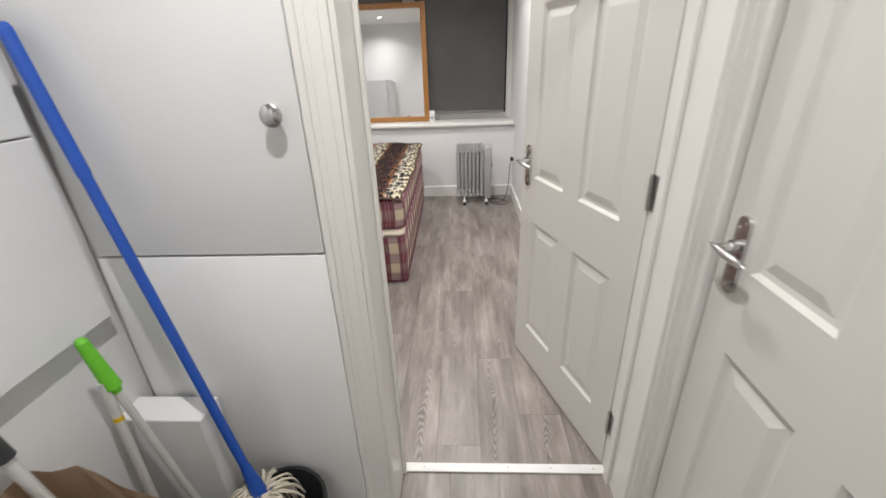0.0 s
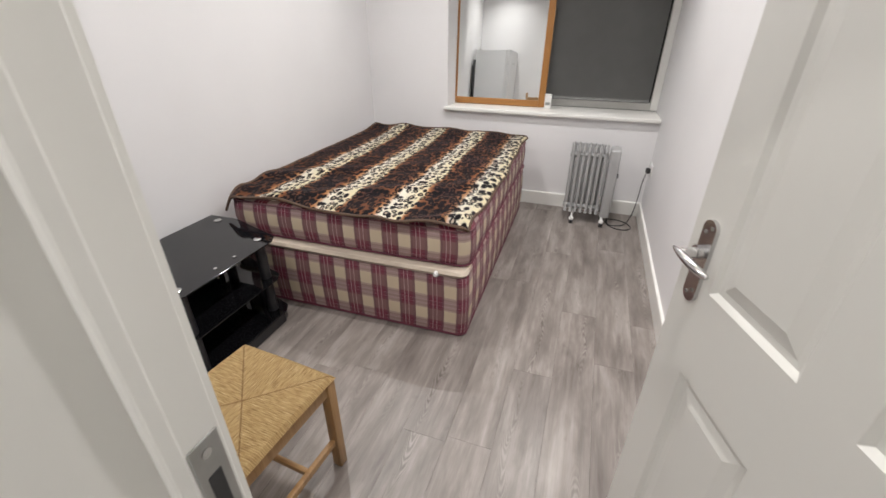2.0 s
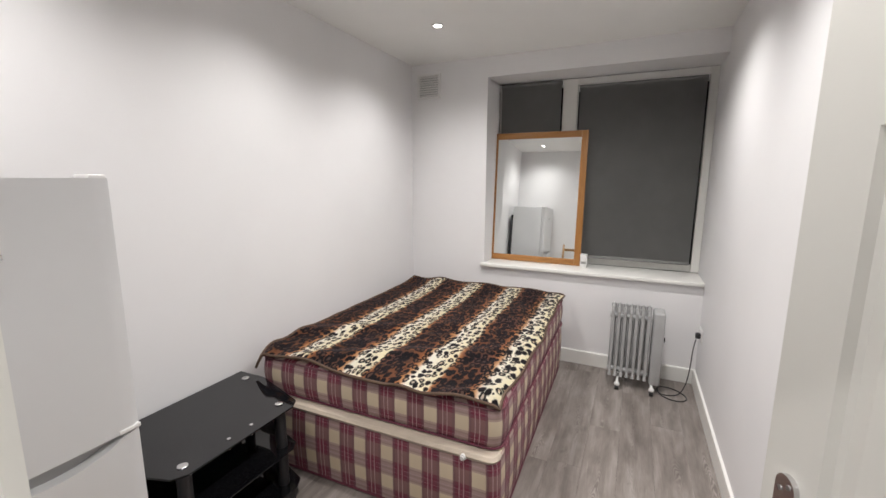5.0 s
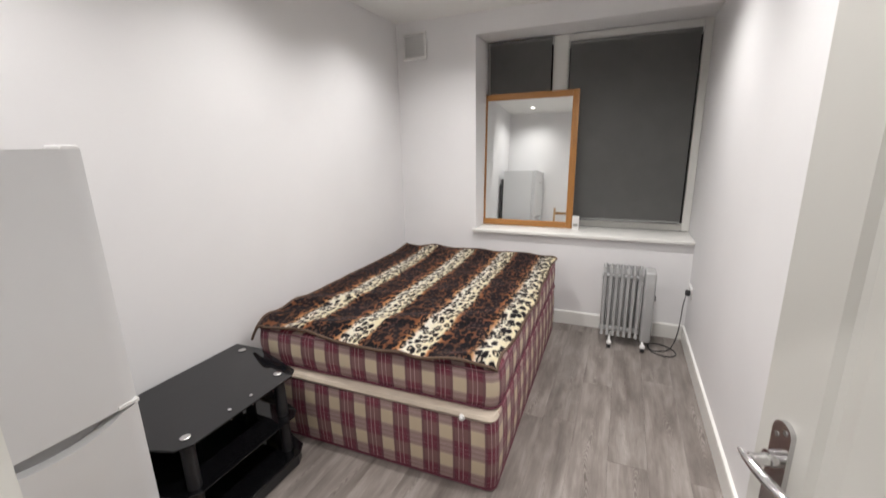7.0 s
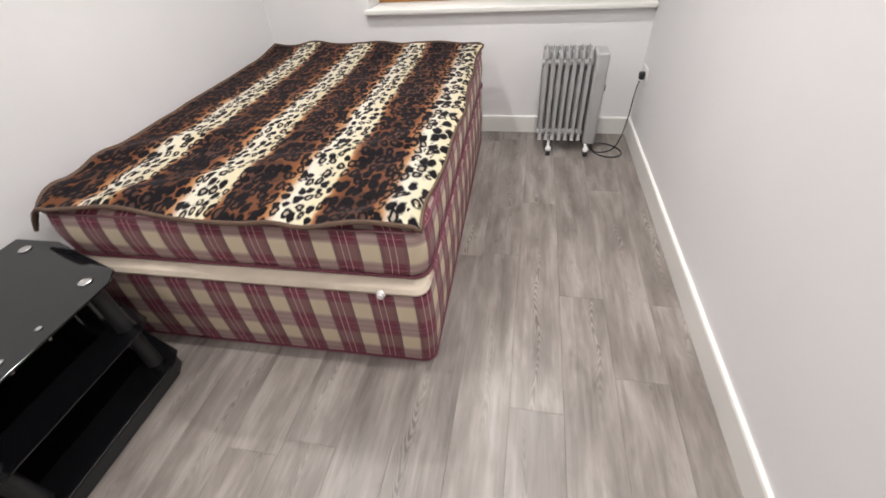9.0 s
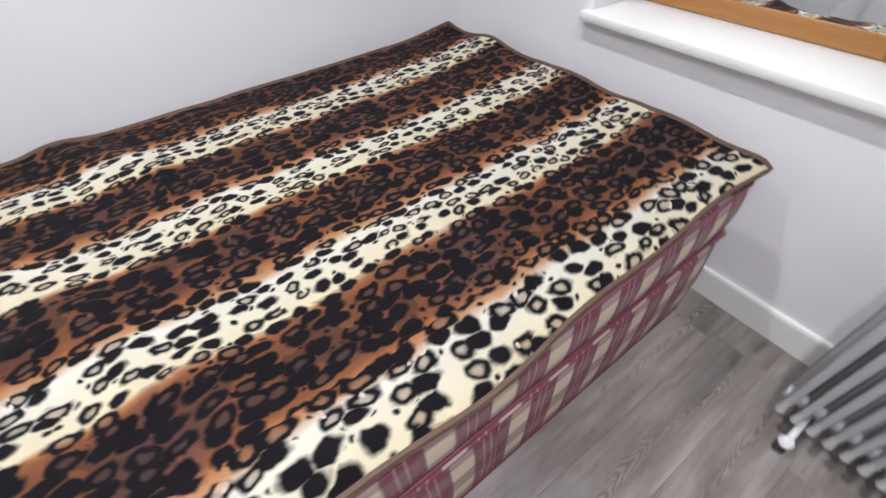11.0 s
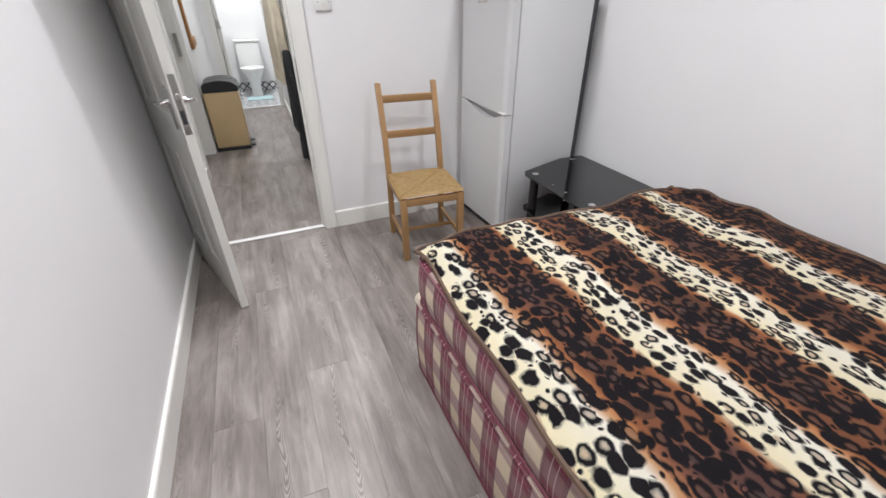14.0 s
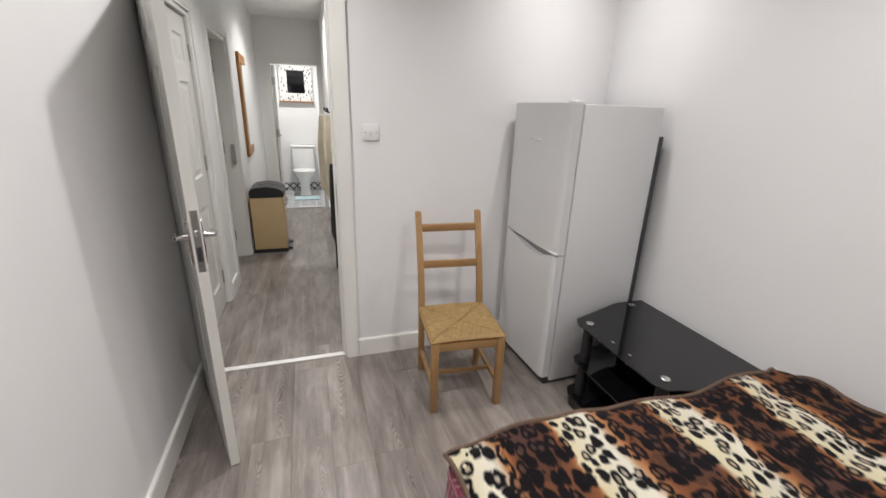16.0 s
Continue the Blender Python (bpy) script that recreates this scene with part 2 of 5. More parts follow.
def leopard_material():
    """Plush printed with cream and russet bands that run down the bed, spotted with broken rosettes."""
    m = material("leopard_plush", (0.4, 0.3, 0.2), 0.8)
    bsdf = m.node_tree.nodes["Principled BSDF"]
    bsdf.inputs["Specular IOR Level"].default_value = 0.2
    bsdf.inputs["Sheen Weight"].default_value, bsdf.inputs["Sheen Roughness"].default_value = 0.10, 0.35
    bsdf.inputs["Sheen Tint"].default_value = (0.85, 0.82, 1.0, 1)
    k = Nodes(m)
    p = k.coords("Object")
    wob = k.add("ShaderNodeTexNoise")
    k.put(wob.inputs["Vector"], p)
    wob.inputs["Scale"].default_value, wob.inputs["Detail"].default_value = 9.0, 3.0
    off = k.vector("MULTIPLY_ADD")
    k.put(off.inputs[0], wob.outputs["Color"])
    off.inputs[1].default_value, off.inputs[2].default_value = (0.05, 0.05, 0), (-0.025, -0.025, 0)
    q = k.vector("ADD")
    k.put(q.inputs[0], p), k.put(q.inputs[1], off.outputs[0])
    q = q.outputs[0]
    x, y, _ = k.split(q)
    band = k.math("FRACT", k.math("DIVIDE", k.math("MULTIPLY", x, -1.0), 0.349))
    cream, white, orange, russet, brown = (0.84, 0.76, 0.53), (0.88, 0.85, 0.75), (0.50, 0.215, 0.085), (0.27, 0.100, 0.042), (0.118, 0.050, 0.029)
    ground = k.ramp(band, [(0.0, cream), (0.30, white), (0.37, (0.58, 0.33, 0.17)), (0.42, orange), (0.48, russet), (0.56, brown), (0.86, brown), (0.925, russet), (0.955, orange), (0.99, cream)])
    rust = k.math("MULTIPLY", k.math("GREATER_THAN", k.noise(q, 7.5, 3), 0.54), k.math("GREATER_THAN", band, 0.46))
    ground = k.mix(k.math("MULTIPLY", rust, 0.5), ground, (0.30, 0.112, 0.046, 1))
    # the plush's purplish sheen, painted as patches into the dark bands
    sheen_patch = k.math("MULTIPLY", k.math("GREATER_THAN", k.noise(q, 3.2, 2), 0.56), k.math("GREATER_THAN", band, 0.40))
    ground = k.mix(k.math("MULTIPLY", sheen_patch, 0.22), ground, (0.075, 0.055, 0.085, 1))
    dense = k.ramp(band, [(0.0, (0.12,) * 3), (0.3, (0.25,) * 3), (0.42, (0.6,) * 3), (0.55, (1,) * 3), (0.86, (1,) * 3), (0.94, (0.6,) * 3), (1.0, (0.12,) * 3)])

    def cells(scale, stretch):
        n = k.add("ShaderNodeTexVoronoi")
        n.voronoi_dimensions, n.feature = "2D", "F1"
        k.put(n.inputs["Vector"], k.mapped(q, stretch))
        n.inputs["Scale"].default_value, n.inputs["Randomness"].default_value = scale, 0.74
        return n.outputs["Distance"], n.outputs["Color"]

    def under(a, limit, soft=9.0):
        return k.math("MINIMUM", 1.0, k.math("MAXIMUM", 0.0, k.math("ADD", 0.5, k.math("MULTIPLY", k.math("SUBTRACT", limit, a), soft))))

    # larger spots in the first band beside the hem
    d_a, c_a = cells(25.0, (1.25, 0.76, 1))
    d_b, c_b = cells(20.5, (1.2, 0.80, 1))
    first = k.math("GREATER_THAN", x, -0.15)
    d = k.math("ADD", k.math("MULTIPLY", d_b, first), k.math("MULTIPLY", d_a, k.math("SUBTRACT", 1.0, first)))
    r, g, bl = k.split(k.mix(first, c_a, c_b))
    rag = k.math("MULTIPLY", k.math("SUBTRACT", k.noise(q, 44, 2), 0.5), 0.42)
    d = k.math("ADD", d, rag)
    size = k.math("ADD", k.math("ADD", k.math("ADD", 0.29, k.math("MULTIPLY", first, 0.04)), k.math("MULTIPLY", r, 0.12)), k.math("MULTIPLY", dense, 0.19))
    spot = under(d, size, 7.0)
    hole_r = k.math("MULTIPLY", k.math("GREATER_THAN", k.math("ADD", k.math("MULTIPLY", g, 0.6), k.math("MULTIPLY", r, 0.4)), 0.52), k.math("MULTIPLY", size, 0.36))
    hole = k.math("MULTIPLY", under(d, hole_r, 7.0), k.math("GREATER_THAN", hole_r, 0.01))
    gap = k.math("GREATER_THAN", k.noise(q, 30, 1), 0.70)
    ink = k.math("MULTIPLY", spot, k.math("SUBTRACT", 1.0, k.math("MAXIMUM", hole, k.math("MULTIPLY", gap, k.math("GREATER_THAN", hole_r, 0.01)))))
    d2, c2 = cells(50.0, (1, 0.8, 1))
    small = k.math("MULTIPLY", under(k.math("ADD", d2, k.math("MULTIPLY", rag, 0.6)), 0.27, 5.0), k.math("GREATER_THAN", k.split(c2)[0], 0.78))
    small = k.math("MULTIPLY", small, k.math("GREATER_THAN", d, k.math("ADD", size, 0.10)))
    ink = k.math("MAXIMUM", ink, small)
    light = k.math("SUBTRACT", 1.0, dense)
    centre = k.mix(k.math("MULTIPLY", k.math("MULTIPLY", hole, light), 0.6), ground, (0.48, 0.24, 0.12, 1))
    centre = k.mix(k.math("MULTIPLY", k.math("MULTIPLY", hole, dense), 0.8), centre, (0.058, 0.046, 0.046, 1))
    fur = k.noise(q, 420, 3)
    black = k.mix(k.noise(q, 12, 2), (0.005, 0.004, 0.006, 1), (0.012, 0.009, 0.012, 1))
    k.put(k.b.inputs["Base Color"], k.mix(ink, k.mix(k.math("MULTIPLY", fur, 0.06), centre, (0.2, 0.12, 0.08, 1)), black))
    k.bump(k.math("ADD", fur, k.math("MULTIPLY", k.noise(q, 60, 3), 0.8)), 0.35, 0.003)
    return m


MAT["leopard"] = leopard_material()
MAT["hem"] = worn("brown_hem", (0.085, 0.048, 0.03), 0.7, amount=0.15, scale=40, grain=0.4, grain_scale=300)


# ---- mesh helpers ----
def bm_new():
    return bmesh.new()


def box(bm, lo, hi, bevel=0.0, seg=1, turn=None):
    """A box between two corners, its edges rounded; turn: a matrix laid over it."""
    vs = bmesh.ops.create_cube(bm, size=1.0)["verts"]
    size = [h - l for l, h in zip(lo, hi)]
    mid = [(h + l) / 2 for l, h in zip(lo, hi)]
    bmesh.ops.transform(bm, matrix=Matrix.LocRotScale(mid, None, size), verts=vs)
    if bevel:
        es = list({e for v in vs for e in v.link_edges})
        r = bmesh.ops.bevel(bm, geom=es, offset=bevel, segments=seg, profile=0.5, affect="EDGES")
        vs = list({v for f in r["faces"] for v in f.verts} | {v for v in vs if v.is_valid})
    if turn is not None:
        bmesh.ops.transform(bm, matrix=turn, verts=[v for v in vs if v.is_valid])
    return bm


def one_box(lo, hi, bevel=0.0, seg=1, turn=None):
    return box(bm_new(), lo, hi, bevel, seg, turn)


def rod(bm, a, b, r, r2=None, seg=12):
    """A round bar from a to b."""
    a, b = Vector(a), Vector(b)
    axis = b - a
    m = Matrix.Translation((a + b) / 2) @ axis.to_track_quat("Z", "Y").to_matrix().to_4x4()
    bmesh.ops.create_cone(bm, cap_ends=True, segments=seg, radius1=r, radius2=r if r2 is None else r2, depth=axis.length, matrix=m)
    return bm


def tube(bm, points, r, seg=8, closed=False):
    """A bent round bar along points, with rings at each."""
    pts = [Vector(p) for p in points]
    rings = []
    n = len(pts)
    for i, p in enumerate(pts):
        a, b = pts[(i - 1) % n] if closed or i else pts[0], pts[(i + 1) % n] if closed or i < n - 1 else pts[-1]
        t = (b - a).normalized()
        side = t.cross(Vector((0, 0, 1)))
        if side.length < 0.05:
            side = t.cross(Vector((0, 1, 0)))
        side.normalize()
        up = side.cross(t)
        rad = r[i] if isinstance(r, (list, tuple)) else r
        rings.append([bm.verts.new(p + rad * (math.cos(2 * math.pi * j / seg) * side + math.sin(2 * math.pi * j / seg) * up)) for j in range(seg)])
    for i in range(n if closed else n - 1):
        for j in range(seg):
            k, l = rings[i], rings[(i + 1) % n]
            bm.faces.new((k[j], k[(j + 1) % seg], l[(j + 1) % seg], l[j]))
    if not closed:
        bm.faces.new(rings[0][::-1]), bm.faces.new(rings[-1])
    return bm


def prism(bm, outline, z0, z1):
    """A flat outline of (x, y) raised from z0 to z1."""
    low, high = [bm.verts.new((x, y, z0)) for x, y in outline], [bm.verts.new((x, y, z1)) for x, y in outline]
    n = len(outline)
    bm.faces.new(low[::-1]), bm.faces.new(high)
    for i in range(n):
        bm.faces.new((low[i], low[(i + 1) % n], high[(i + 1) % n], high[i]))
    return bm


def lathe(bm, profile, seg=20, m=None):
    """A turned shape from (radius, height) pairs."""
    rings = [[bm.verts.new((r * math.cos(2 * math.pi * j / seg), r * math.sin(2 * math.pi * j / seg), z)) for j in range(seg)] for r, z in profile]
    for a, b in zip(rings, rings[1:]):
        for j in range(seg):
            bm.faces.new((a[j], a[(j + 1) % seg], b[(j + 1) % seg], b[j]))
    bm.faces.new(rings[0][::-1]), bm.faces.new(rings[-1])
    if m is not None:
        bmesh.ops.transform(bm, matrix=m, verts=[v for r in rings for v in r])
    return bm


def rounded(lo, hi, r, seg=5):
    """The outline of a rectangle with round corners, anticlockwise."""
    pts = []
    for cx, cy, a0 in ((hi[0] - r, hi[1] - r, 0), (lo[0] + r, hi[1] - r, 90), (lo[0] + r, lo[1] + r, 180), (hi[0] - r, lo[1] + r, 270)):
        for i in range(seg + 1):
            a = radians(a0 + 90 * i / seg)
            pts.append((cx + r * math.cos(a), cy + r * math.sin(a)))
    return pts


def finish(name, bm, mat, smooth=False):
    bmesh.ops.recalc_face_normals(bm, faces=bm.faces)
    me = bpy.data.meshes.new(name)
    bm.to_mesh(me)
    bm.free()
    me.materials.append(mat)
    if smooth:
        me.shade_smooth()
        me.set_sharp_from_angle(angle=radians(38))
    return me


def part(name, bm, mat, parent, label="", smooth=True):
    ob = new(name, finish(name, bm, mat, smooth))
    ob.parent = parent
    return tagged(ob, label)


def solid(name, bm, mat, label="", category="", kind="", group="", smooth=True):
    return tagged(new(name, finish(name, bm, mat, smooth)), label, category, group, kind)


def empty(name, at, label, category, group="", rz=0.0):
    ob = new(name)
    ob.empty_display_size = 0.1
    ob.matrix_world = pose(*at, 0, 0, rz)
    return tagged(ob, label, category, group)


# ---- the room's shell ----
X_L, Y_W, HEAD = -2.45, 3.43, 2.03          # left wall, window wall, door heads
WIN_L, WIN_TOP, SILL, RECESS = -1.718, 2.397, 0.797, 0.36
DOOR_L, DOOR_R = -0.791, -0.03
HALL_R0, HALL_R1, HALL_Y = 0.035, -0.075, -4.15   # hall wall's near and far x, bathroom wall


def hall_x(y):
    return HALL_R0 + (HALL_R1 - HALL_R0) * (-0.2 - y) / (-0.2 - HALL_Y)


def structure(name, bm, mat, label):
    return solid(name, bm, mat, label, name.split("_")[0], "structure", smooth=False)


structure("wall_left", one_box((X_L - 0.12, -0.2, 0), (X_L, Y_W + RECESS + 0.1, CEIL)), MAT["wall"], "smooth white painted plaster wall of the bedroom")
structure("wall_right", one_box((0, 0, 0), (0.12, Y_W + RECESS + 0.1, CEIL)), MAT["wall"], "smooth white painted plaster wall beside the open door")
bm = bm_new()
box(bm, (X_L, Y_W, 0), (WIN_L, Y_W + RECESS, CEIL))
box(bm, (WIN_L, Y_W, 0), (0, Y_W + RECESS, SILL - 0.03))
box(bm, (WIN_L, Y_W, WIN_TOP), (0, Y_W + RECESS, CEIL))
structure("wall_window", bm, MAT["wall"], "white plaster wall with a deep window recess")
# no real wall: an unseen dark slab added to close off the window
structure("wall_outer", one_box((X_L - 0.12, Y_W + RECESS + 0.1, 0), (0.12, Y_W + RECESS + 0.14, CEIL)), MAT["dark"], "unseen dark panel added behind the window")
bm = bm_new()
box(bm, (X_L, -0.2, 0), (DOOR_L - 0.03, 0, CEIL))
box(bm, (DOOR_L - 0.03, -0.2, HEAD + 0.03), (0, 0, CEIL))
box(bm, (0.0, -0.2, 0), (0.16, -0.001, CEIL))
structure("wall_door", bm, MAT["wall"], "white plaster wall with the bedroom doorway")
structure("ceiling", one_box((X_L - 0.12, -5.9, CEIL), (0.4, Y_W + RECESS + 0.14, CEIL + 0.1)), MAT["ceiling"], "flat white painted ceiling with recessed spotlights")
# hall and bathroom shell
def slab(y0, y1, z0, z1, back=0.16):
    """A stretch of the hall's slightly slanting side wall."""
    return [(hall_x(y0), y0), (back, y0), (back, y1), (hall_x(y1), y1)], z0, z1


SIDE_DOOR, SECOND_DOOR = (-0.235, -0.995), (-1.42, -2.10)
bm = bm_new()
for y0, y1, z0, z1 in ((-0.2, SIDE_DOOR[0], 0, CEIL), (SIDE_DOOR[0], SIDE_DOOR[1], HEAD, CEIL), (SIDE_DOOR[1], SECOND_DOOR[0], 0, CEIL),
                       (SECOND_DOOR[0], SECOND_DOOR[1], HEAD, CEIL), (SECOND_DOOR[1], HALL_Y, 0, CEIL)):
    prism(bm, *slab(y0, y1, z0, z1))
structure("wall_hall_right", bm, MAT["hall_wall"], "white painted hall wall with two doors")
bm = bm_new()
box(bm, (-1.07, HALL_Y, 0), (-0.91, -1.25, CEIL))
box(bm, (-1.62, -1.37, 0), (-1.07, -1.25, CEIL))
box(bm, (-1.62, -1.25, 0), (-1.50, -0.2, CEIL))
structure("wall_hall_left", bm, MAT["hall_wall"], "white painted hall wall with a cupboard recess")
bm = bm_new()
BATH_L, BATH_R = -0.88, -0.235
box(bm, (-1.6, HALL_Y - 0.1, 0), (BATH_L, HALL_Y, CEIL))
box(bm, (BATH_R, HALL_Y - 0.1, 0), (0.3, HALL_Y, CEIL))
box(bm, (BATH_L, HALL_Y - 0.1, HEAD), (BATH_R, HALL_Y, CEIL))
structure("wall_hall_end", bm, MAT["hall_wall"], "white painted end wall with the bathroom doorway")
bm = bm_new()
box(bm, (-1.6, -5.72, 0), (0.3, -5.62, CEIL))
box(bm, (0.2, -5.62, 0), (0.3, HALL_Y - 0.1, CEIL))
box(bm, (-1.6, -5.62, 0), (-1.5, HALL_Y - 0.1, CEIL))
structure("wall_bathroom", bm, MAT["hall_wall"], "plain white bathroom wall behind the toilet")
bm = bm_new()
box(bm, (X_L - 0.12, -5.8, -0.1), (0.3, Y_W + RECESS, -0.004))
FLOOR = structure("floor", bm, MAT["dark"], "grey oak plank floor through bedroom and hall")


# ---- doors ----
def panel_rings(bm, x0, x1, z0, z1, y, side):
    """One moulded panel: a sloped edge, a groove and a raised field, on the face at y."""
    steps = ((0.0, 0.0), (0.010, 0.009), (0.022, 0.010), (0.050, 0.003))
    rings = []
    for inset, depth in steps:
        yy = y - side * depth
        rings.append([bm.verts.new(c) for c in ((x0 + inset, yy, z0 + inset), (x1 - inset, yy, z0 + inset), (x1 - inset, yy, z1 - inset), (x0 + inset, yy, z1 - inset))])
    for a, b in zip(rings, rings[1:]):
        for j in range(4):
            bm.faces.new((a[j], a[(j + 1) % 4], b[(j + 1) % 4], b[j]))
    bm.faces.new(rings[-1])


def leaf_mesh(w, lift=0.0, h=1.98, t=0.036):
    """A six-panel moulded door leaf: hinge edge at x 0, closing edge at x w, faces at y 0 and y -t."""
    bm = bm_new()
    st, mid = 0.105, 0.10
    xs = [0, st, w / 2 - mid / 2, w / 2 + mid / 2, w - st, w]
    zs = [0, 0.20, 0.755 + lift, 0.955 + lift, 1.60, 1.70, 1.87, h]
    for y, side in ((0.0, 1), (-t, -1)):
        for i in range(5):
            for j in range(7):
                x0, x1, z0, z1 = xs[i], xs[i + 1], zs[j], zs[j + 1]
                if i in (1, 3) and j in (1, 3, 5):
                    panel_rings(bm, x0, x1, z0, z1, y, side)
                else:
                    bm.faces.new([bm.verts.new(c) for c in ((x0, y, z0), (x1, y, z0), (x1, y, z1), (x0, y, z1))])
    for c in (((0, 0, 0), (0, -t, 0), (0, -t, h), (0, 0, h)), ((w, 0, 0), (w, -t, 0), (w, -t, h), (w, 0, h)),
              ((0, 0, 0), (w, 0, 0), (w, -t, 0), (0, -t, 0)), ((0, 0, h), (w, 0, h), (w, -t, h), (0, -t, h))):
        bm.faces.new([bm.verts.new(v) for v in c])
    bmesh.ops.remove_doubles(bm, verts=bm.verts, dist=0.0004)
    return bm


def lever(parent, x, z, y, side, towards):
    """A lever handle on a long backplate, on the face at y; side: out of the face; towards: which way the lever points."""
    bm = prism(bm_new(), rounded((-0.020, -0.094), (0.020, 0.084), 0.0195, 6), -0.004, 0.004)
    bmesh.ops.transform(bm, matrix=Matrix.Translation((x, y + side * 0.004, z)) @ Matrix.Rotation(radians(90), 4, "X"), verts=bm.verts)
    plate = part("backplate", bm, MAT["bright_chrome"], parent, "polished chrome backplate")
    bm = bm_new()
    rod(bm, (x, y + side * 0.006, z + 0.018), (x, y + side * 0.022, z + 0.018), 0.014)
    tube(bm, [(x, y + side * 0.02, z + 0.016), (x, y + side * 0.040, z + 0.015), (x - towards * 0.004, y + side * 0.048, z + 0.015)], [0.011, 0.0095, 0.009], 12)
    # a spindle-shaped grip, pointed behind the neck and fattest half-way
    grip = [(x + towards * (-0.022 + 0.105 * f), y + side * (0.052 - 0.010 * f * f), z + 0.018 - 0.010 * f) for f in (0, 0.06, 0.2, 0.4, 0.6, 0.8, 0.94, 1.0)]
    tube(bm, grip, [0.0022, 0.0042, 0.0066, 0.0084, 0.0090, 0.0085, 0.0070, 0.0045], 14)
    part("lever", bm, MAT["bright_chrome"], parent, "chrome lever handle")
    for dx, dz in ((-0.008, 0.070), (0.008, 0.058), (-0.008, -0.066), (0.008, -0.078)):
        part("screw", rod(bm_new(), (x + dx, y + side * 0.007, z + dz), (x + dx, y + side * 0.0095, z + dz), 0.004, seg=10), MAT["steel"], plate)


def hinge(parent, x, y, z):
    bm = bm_new()
    rod(bm, (x, y, z - 0.05), (x, y, z + 0.05), 0.006, seg=10)
    for k in range(4):
        box(bm, (x - 0.0066, y - 0.0066, z - 0.027 + k * 0.02), (x + 0.0066, y + 0.0066, z - 0.025 + k * 0.02))
    box(bm, (x - 0.001, y - 0.036, z - 0.05), (x + 0.0015, y, z + 0.05))
    part("hinge", bm, MAT["steel"], parent, "satin steel butt hinge")


def door(name, at, rz, w, label, handle_faces=(1, -1), lift=0.0, grip=1.005):
    d = empty(name, at, label, "door", rz=rz)
    tagged(d, kind="structure")
    part("leaf", leaf_mesh(w, lift), MAT["door_paint"], d, "white moulded six-panel leaf", smooth=False)
    for s in handle_faces:
        lever(d, w - 0.058, grip, 0.0 if s > 0 else -0.036, s, -1)
    for z in (0.22, 1.08, 1.78):
        hinge(d, -0.004, 0.004, z)
    bm = one_box((w, -0.030, 0.90), (w + 0.0015, -0.006, 1.13), 0.0006)
    face = part("latch_plate", bm, MAT["steel"], d, "satin steel latch plate")
    bm = bm_new()
    box(bm, (w + 0.001, -0.025, 1.035), (w + 0.010, -0.011, 1.06), 0.003)
    part("latch", bm, MAT["chrome"], face)
    bm = one_box((w + 0.001, -0.026, 0.94), (w + 0.0022, -0.010, 0.995), 0.0004)
    part("keyhole", bm, MAT["dark"], face)
    return d


# the leaf's room face turns to the wall when the door stands open
leaf_dir = math.degrees(math.atan2(0.715, -0.242))
door("door_1", (-0.035, -0.004, 0.006), leaf_dir, 0.76, "open white six-panel bedroom door with chrome lever handle")
side = door("door_2", (hall_x(SIDE_DOOR[1]) + 0.024, SIDE_DOOR[1] + 0.012, 0.006), 90, abs(SIDE_DOOR[1] - SIDE_DOOR[0]) - 0.022,
            "closed white six-panel hall door with chrome lever handle", handle_faces=(1,), lift=0.055, grip=1.035)
# added leaf: fills what is an open doorway, deep in its frame
door("door_3", (hall_x(-1.5) + 0.10, SECOND_DOOR[1] + 0.012, 0.006), 90, abs(SECOND_DOOR[1] - SECOND_DOOR[0]) - 0.024,
     "closed white six-panel door added to close off the second doorway", handle_faces=())
door("door_4", (BATH_R - 0.015, HALL_Y - 0.10, 0.006), -84, 0.64, "open white bathroom door with chrome lever handle")


def architrave(bm, a, b, z1, out, w=0.07, thick=0.018):
    """Moulded trim round an opening between the points a and b of a wall, standing out along out."""
    a, b, out = Vector((*a, 0)), Vector((*b, 0)), Vector((*out, 0))
    along = (b - a).normalized()

    def strip(p, q, across):
        for lo, hi, th in ((0.0, 0.016, thick), (0.016, w - 0.018, thick * 0.88), (w - 0.018, w, thick * 0.72)):
            vs = []
            for base in (p, q):
                for f, o in ((lo, 0), (hi, 0), (hi, th), (lo, th)):
                    vs.append(bm.verts.new(base + across * (w - f) + out * o))
            for f in ((0, 1, 2, 3), (4, 5, 6, 7), (0, 1, 5, 4), (1, 2, 6, 5), (2, 3, 7, 6), (3, 0, 4, 7)):
                bm.faces.new([vs[i] for i in f])

    up = Vector((0, 0, 1))
    strip(a, a + up * (z1 + w), -along)
    strip(b, b + up * (z1 + w), along)
    strip(a + up * z1, b + up * z1, up)
    return bm


def lining(bm, lo, hi, z1, axis):
    """Boards that line an opening through a wall."""
    (x0, y0), (x1, y1) = lo, hi
    t = 0.03
    if axis == "y":
        box(bm, (x0 - t, y0, 0), (x0, y1, z1 + t), 0.002), box(bm, (x1, y0, 0), (x1 + t, y1, z1 + t), 0.002), box(bm, (x0, y0, z1), (x1, y1, z1 + t), 0.002)
    else:
        box(bm, (x0, y0 - t, 0), (x1, y0, z1 + t), 0.002), box(bm, (x0, y1, 0), (x1, y1 + t, z1 + t), 0.002), box(bm, (x0, y0, z1), (x1, y1, z1 + t), 0.002)
    return bm


def trim(name, bm, label, mat="gloss"):
    return solid(name, bm, MAT[mat], label, "trim", "structure", smooth=False)


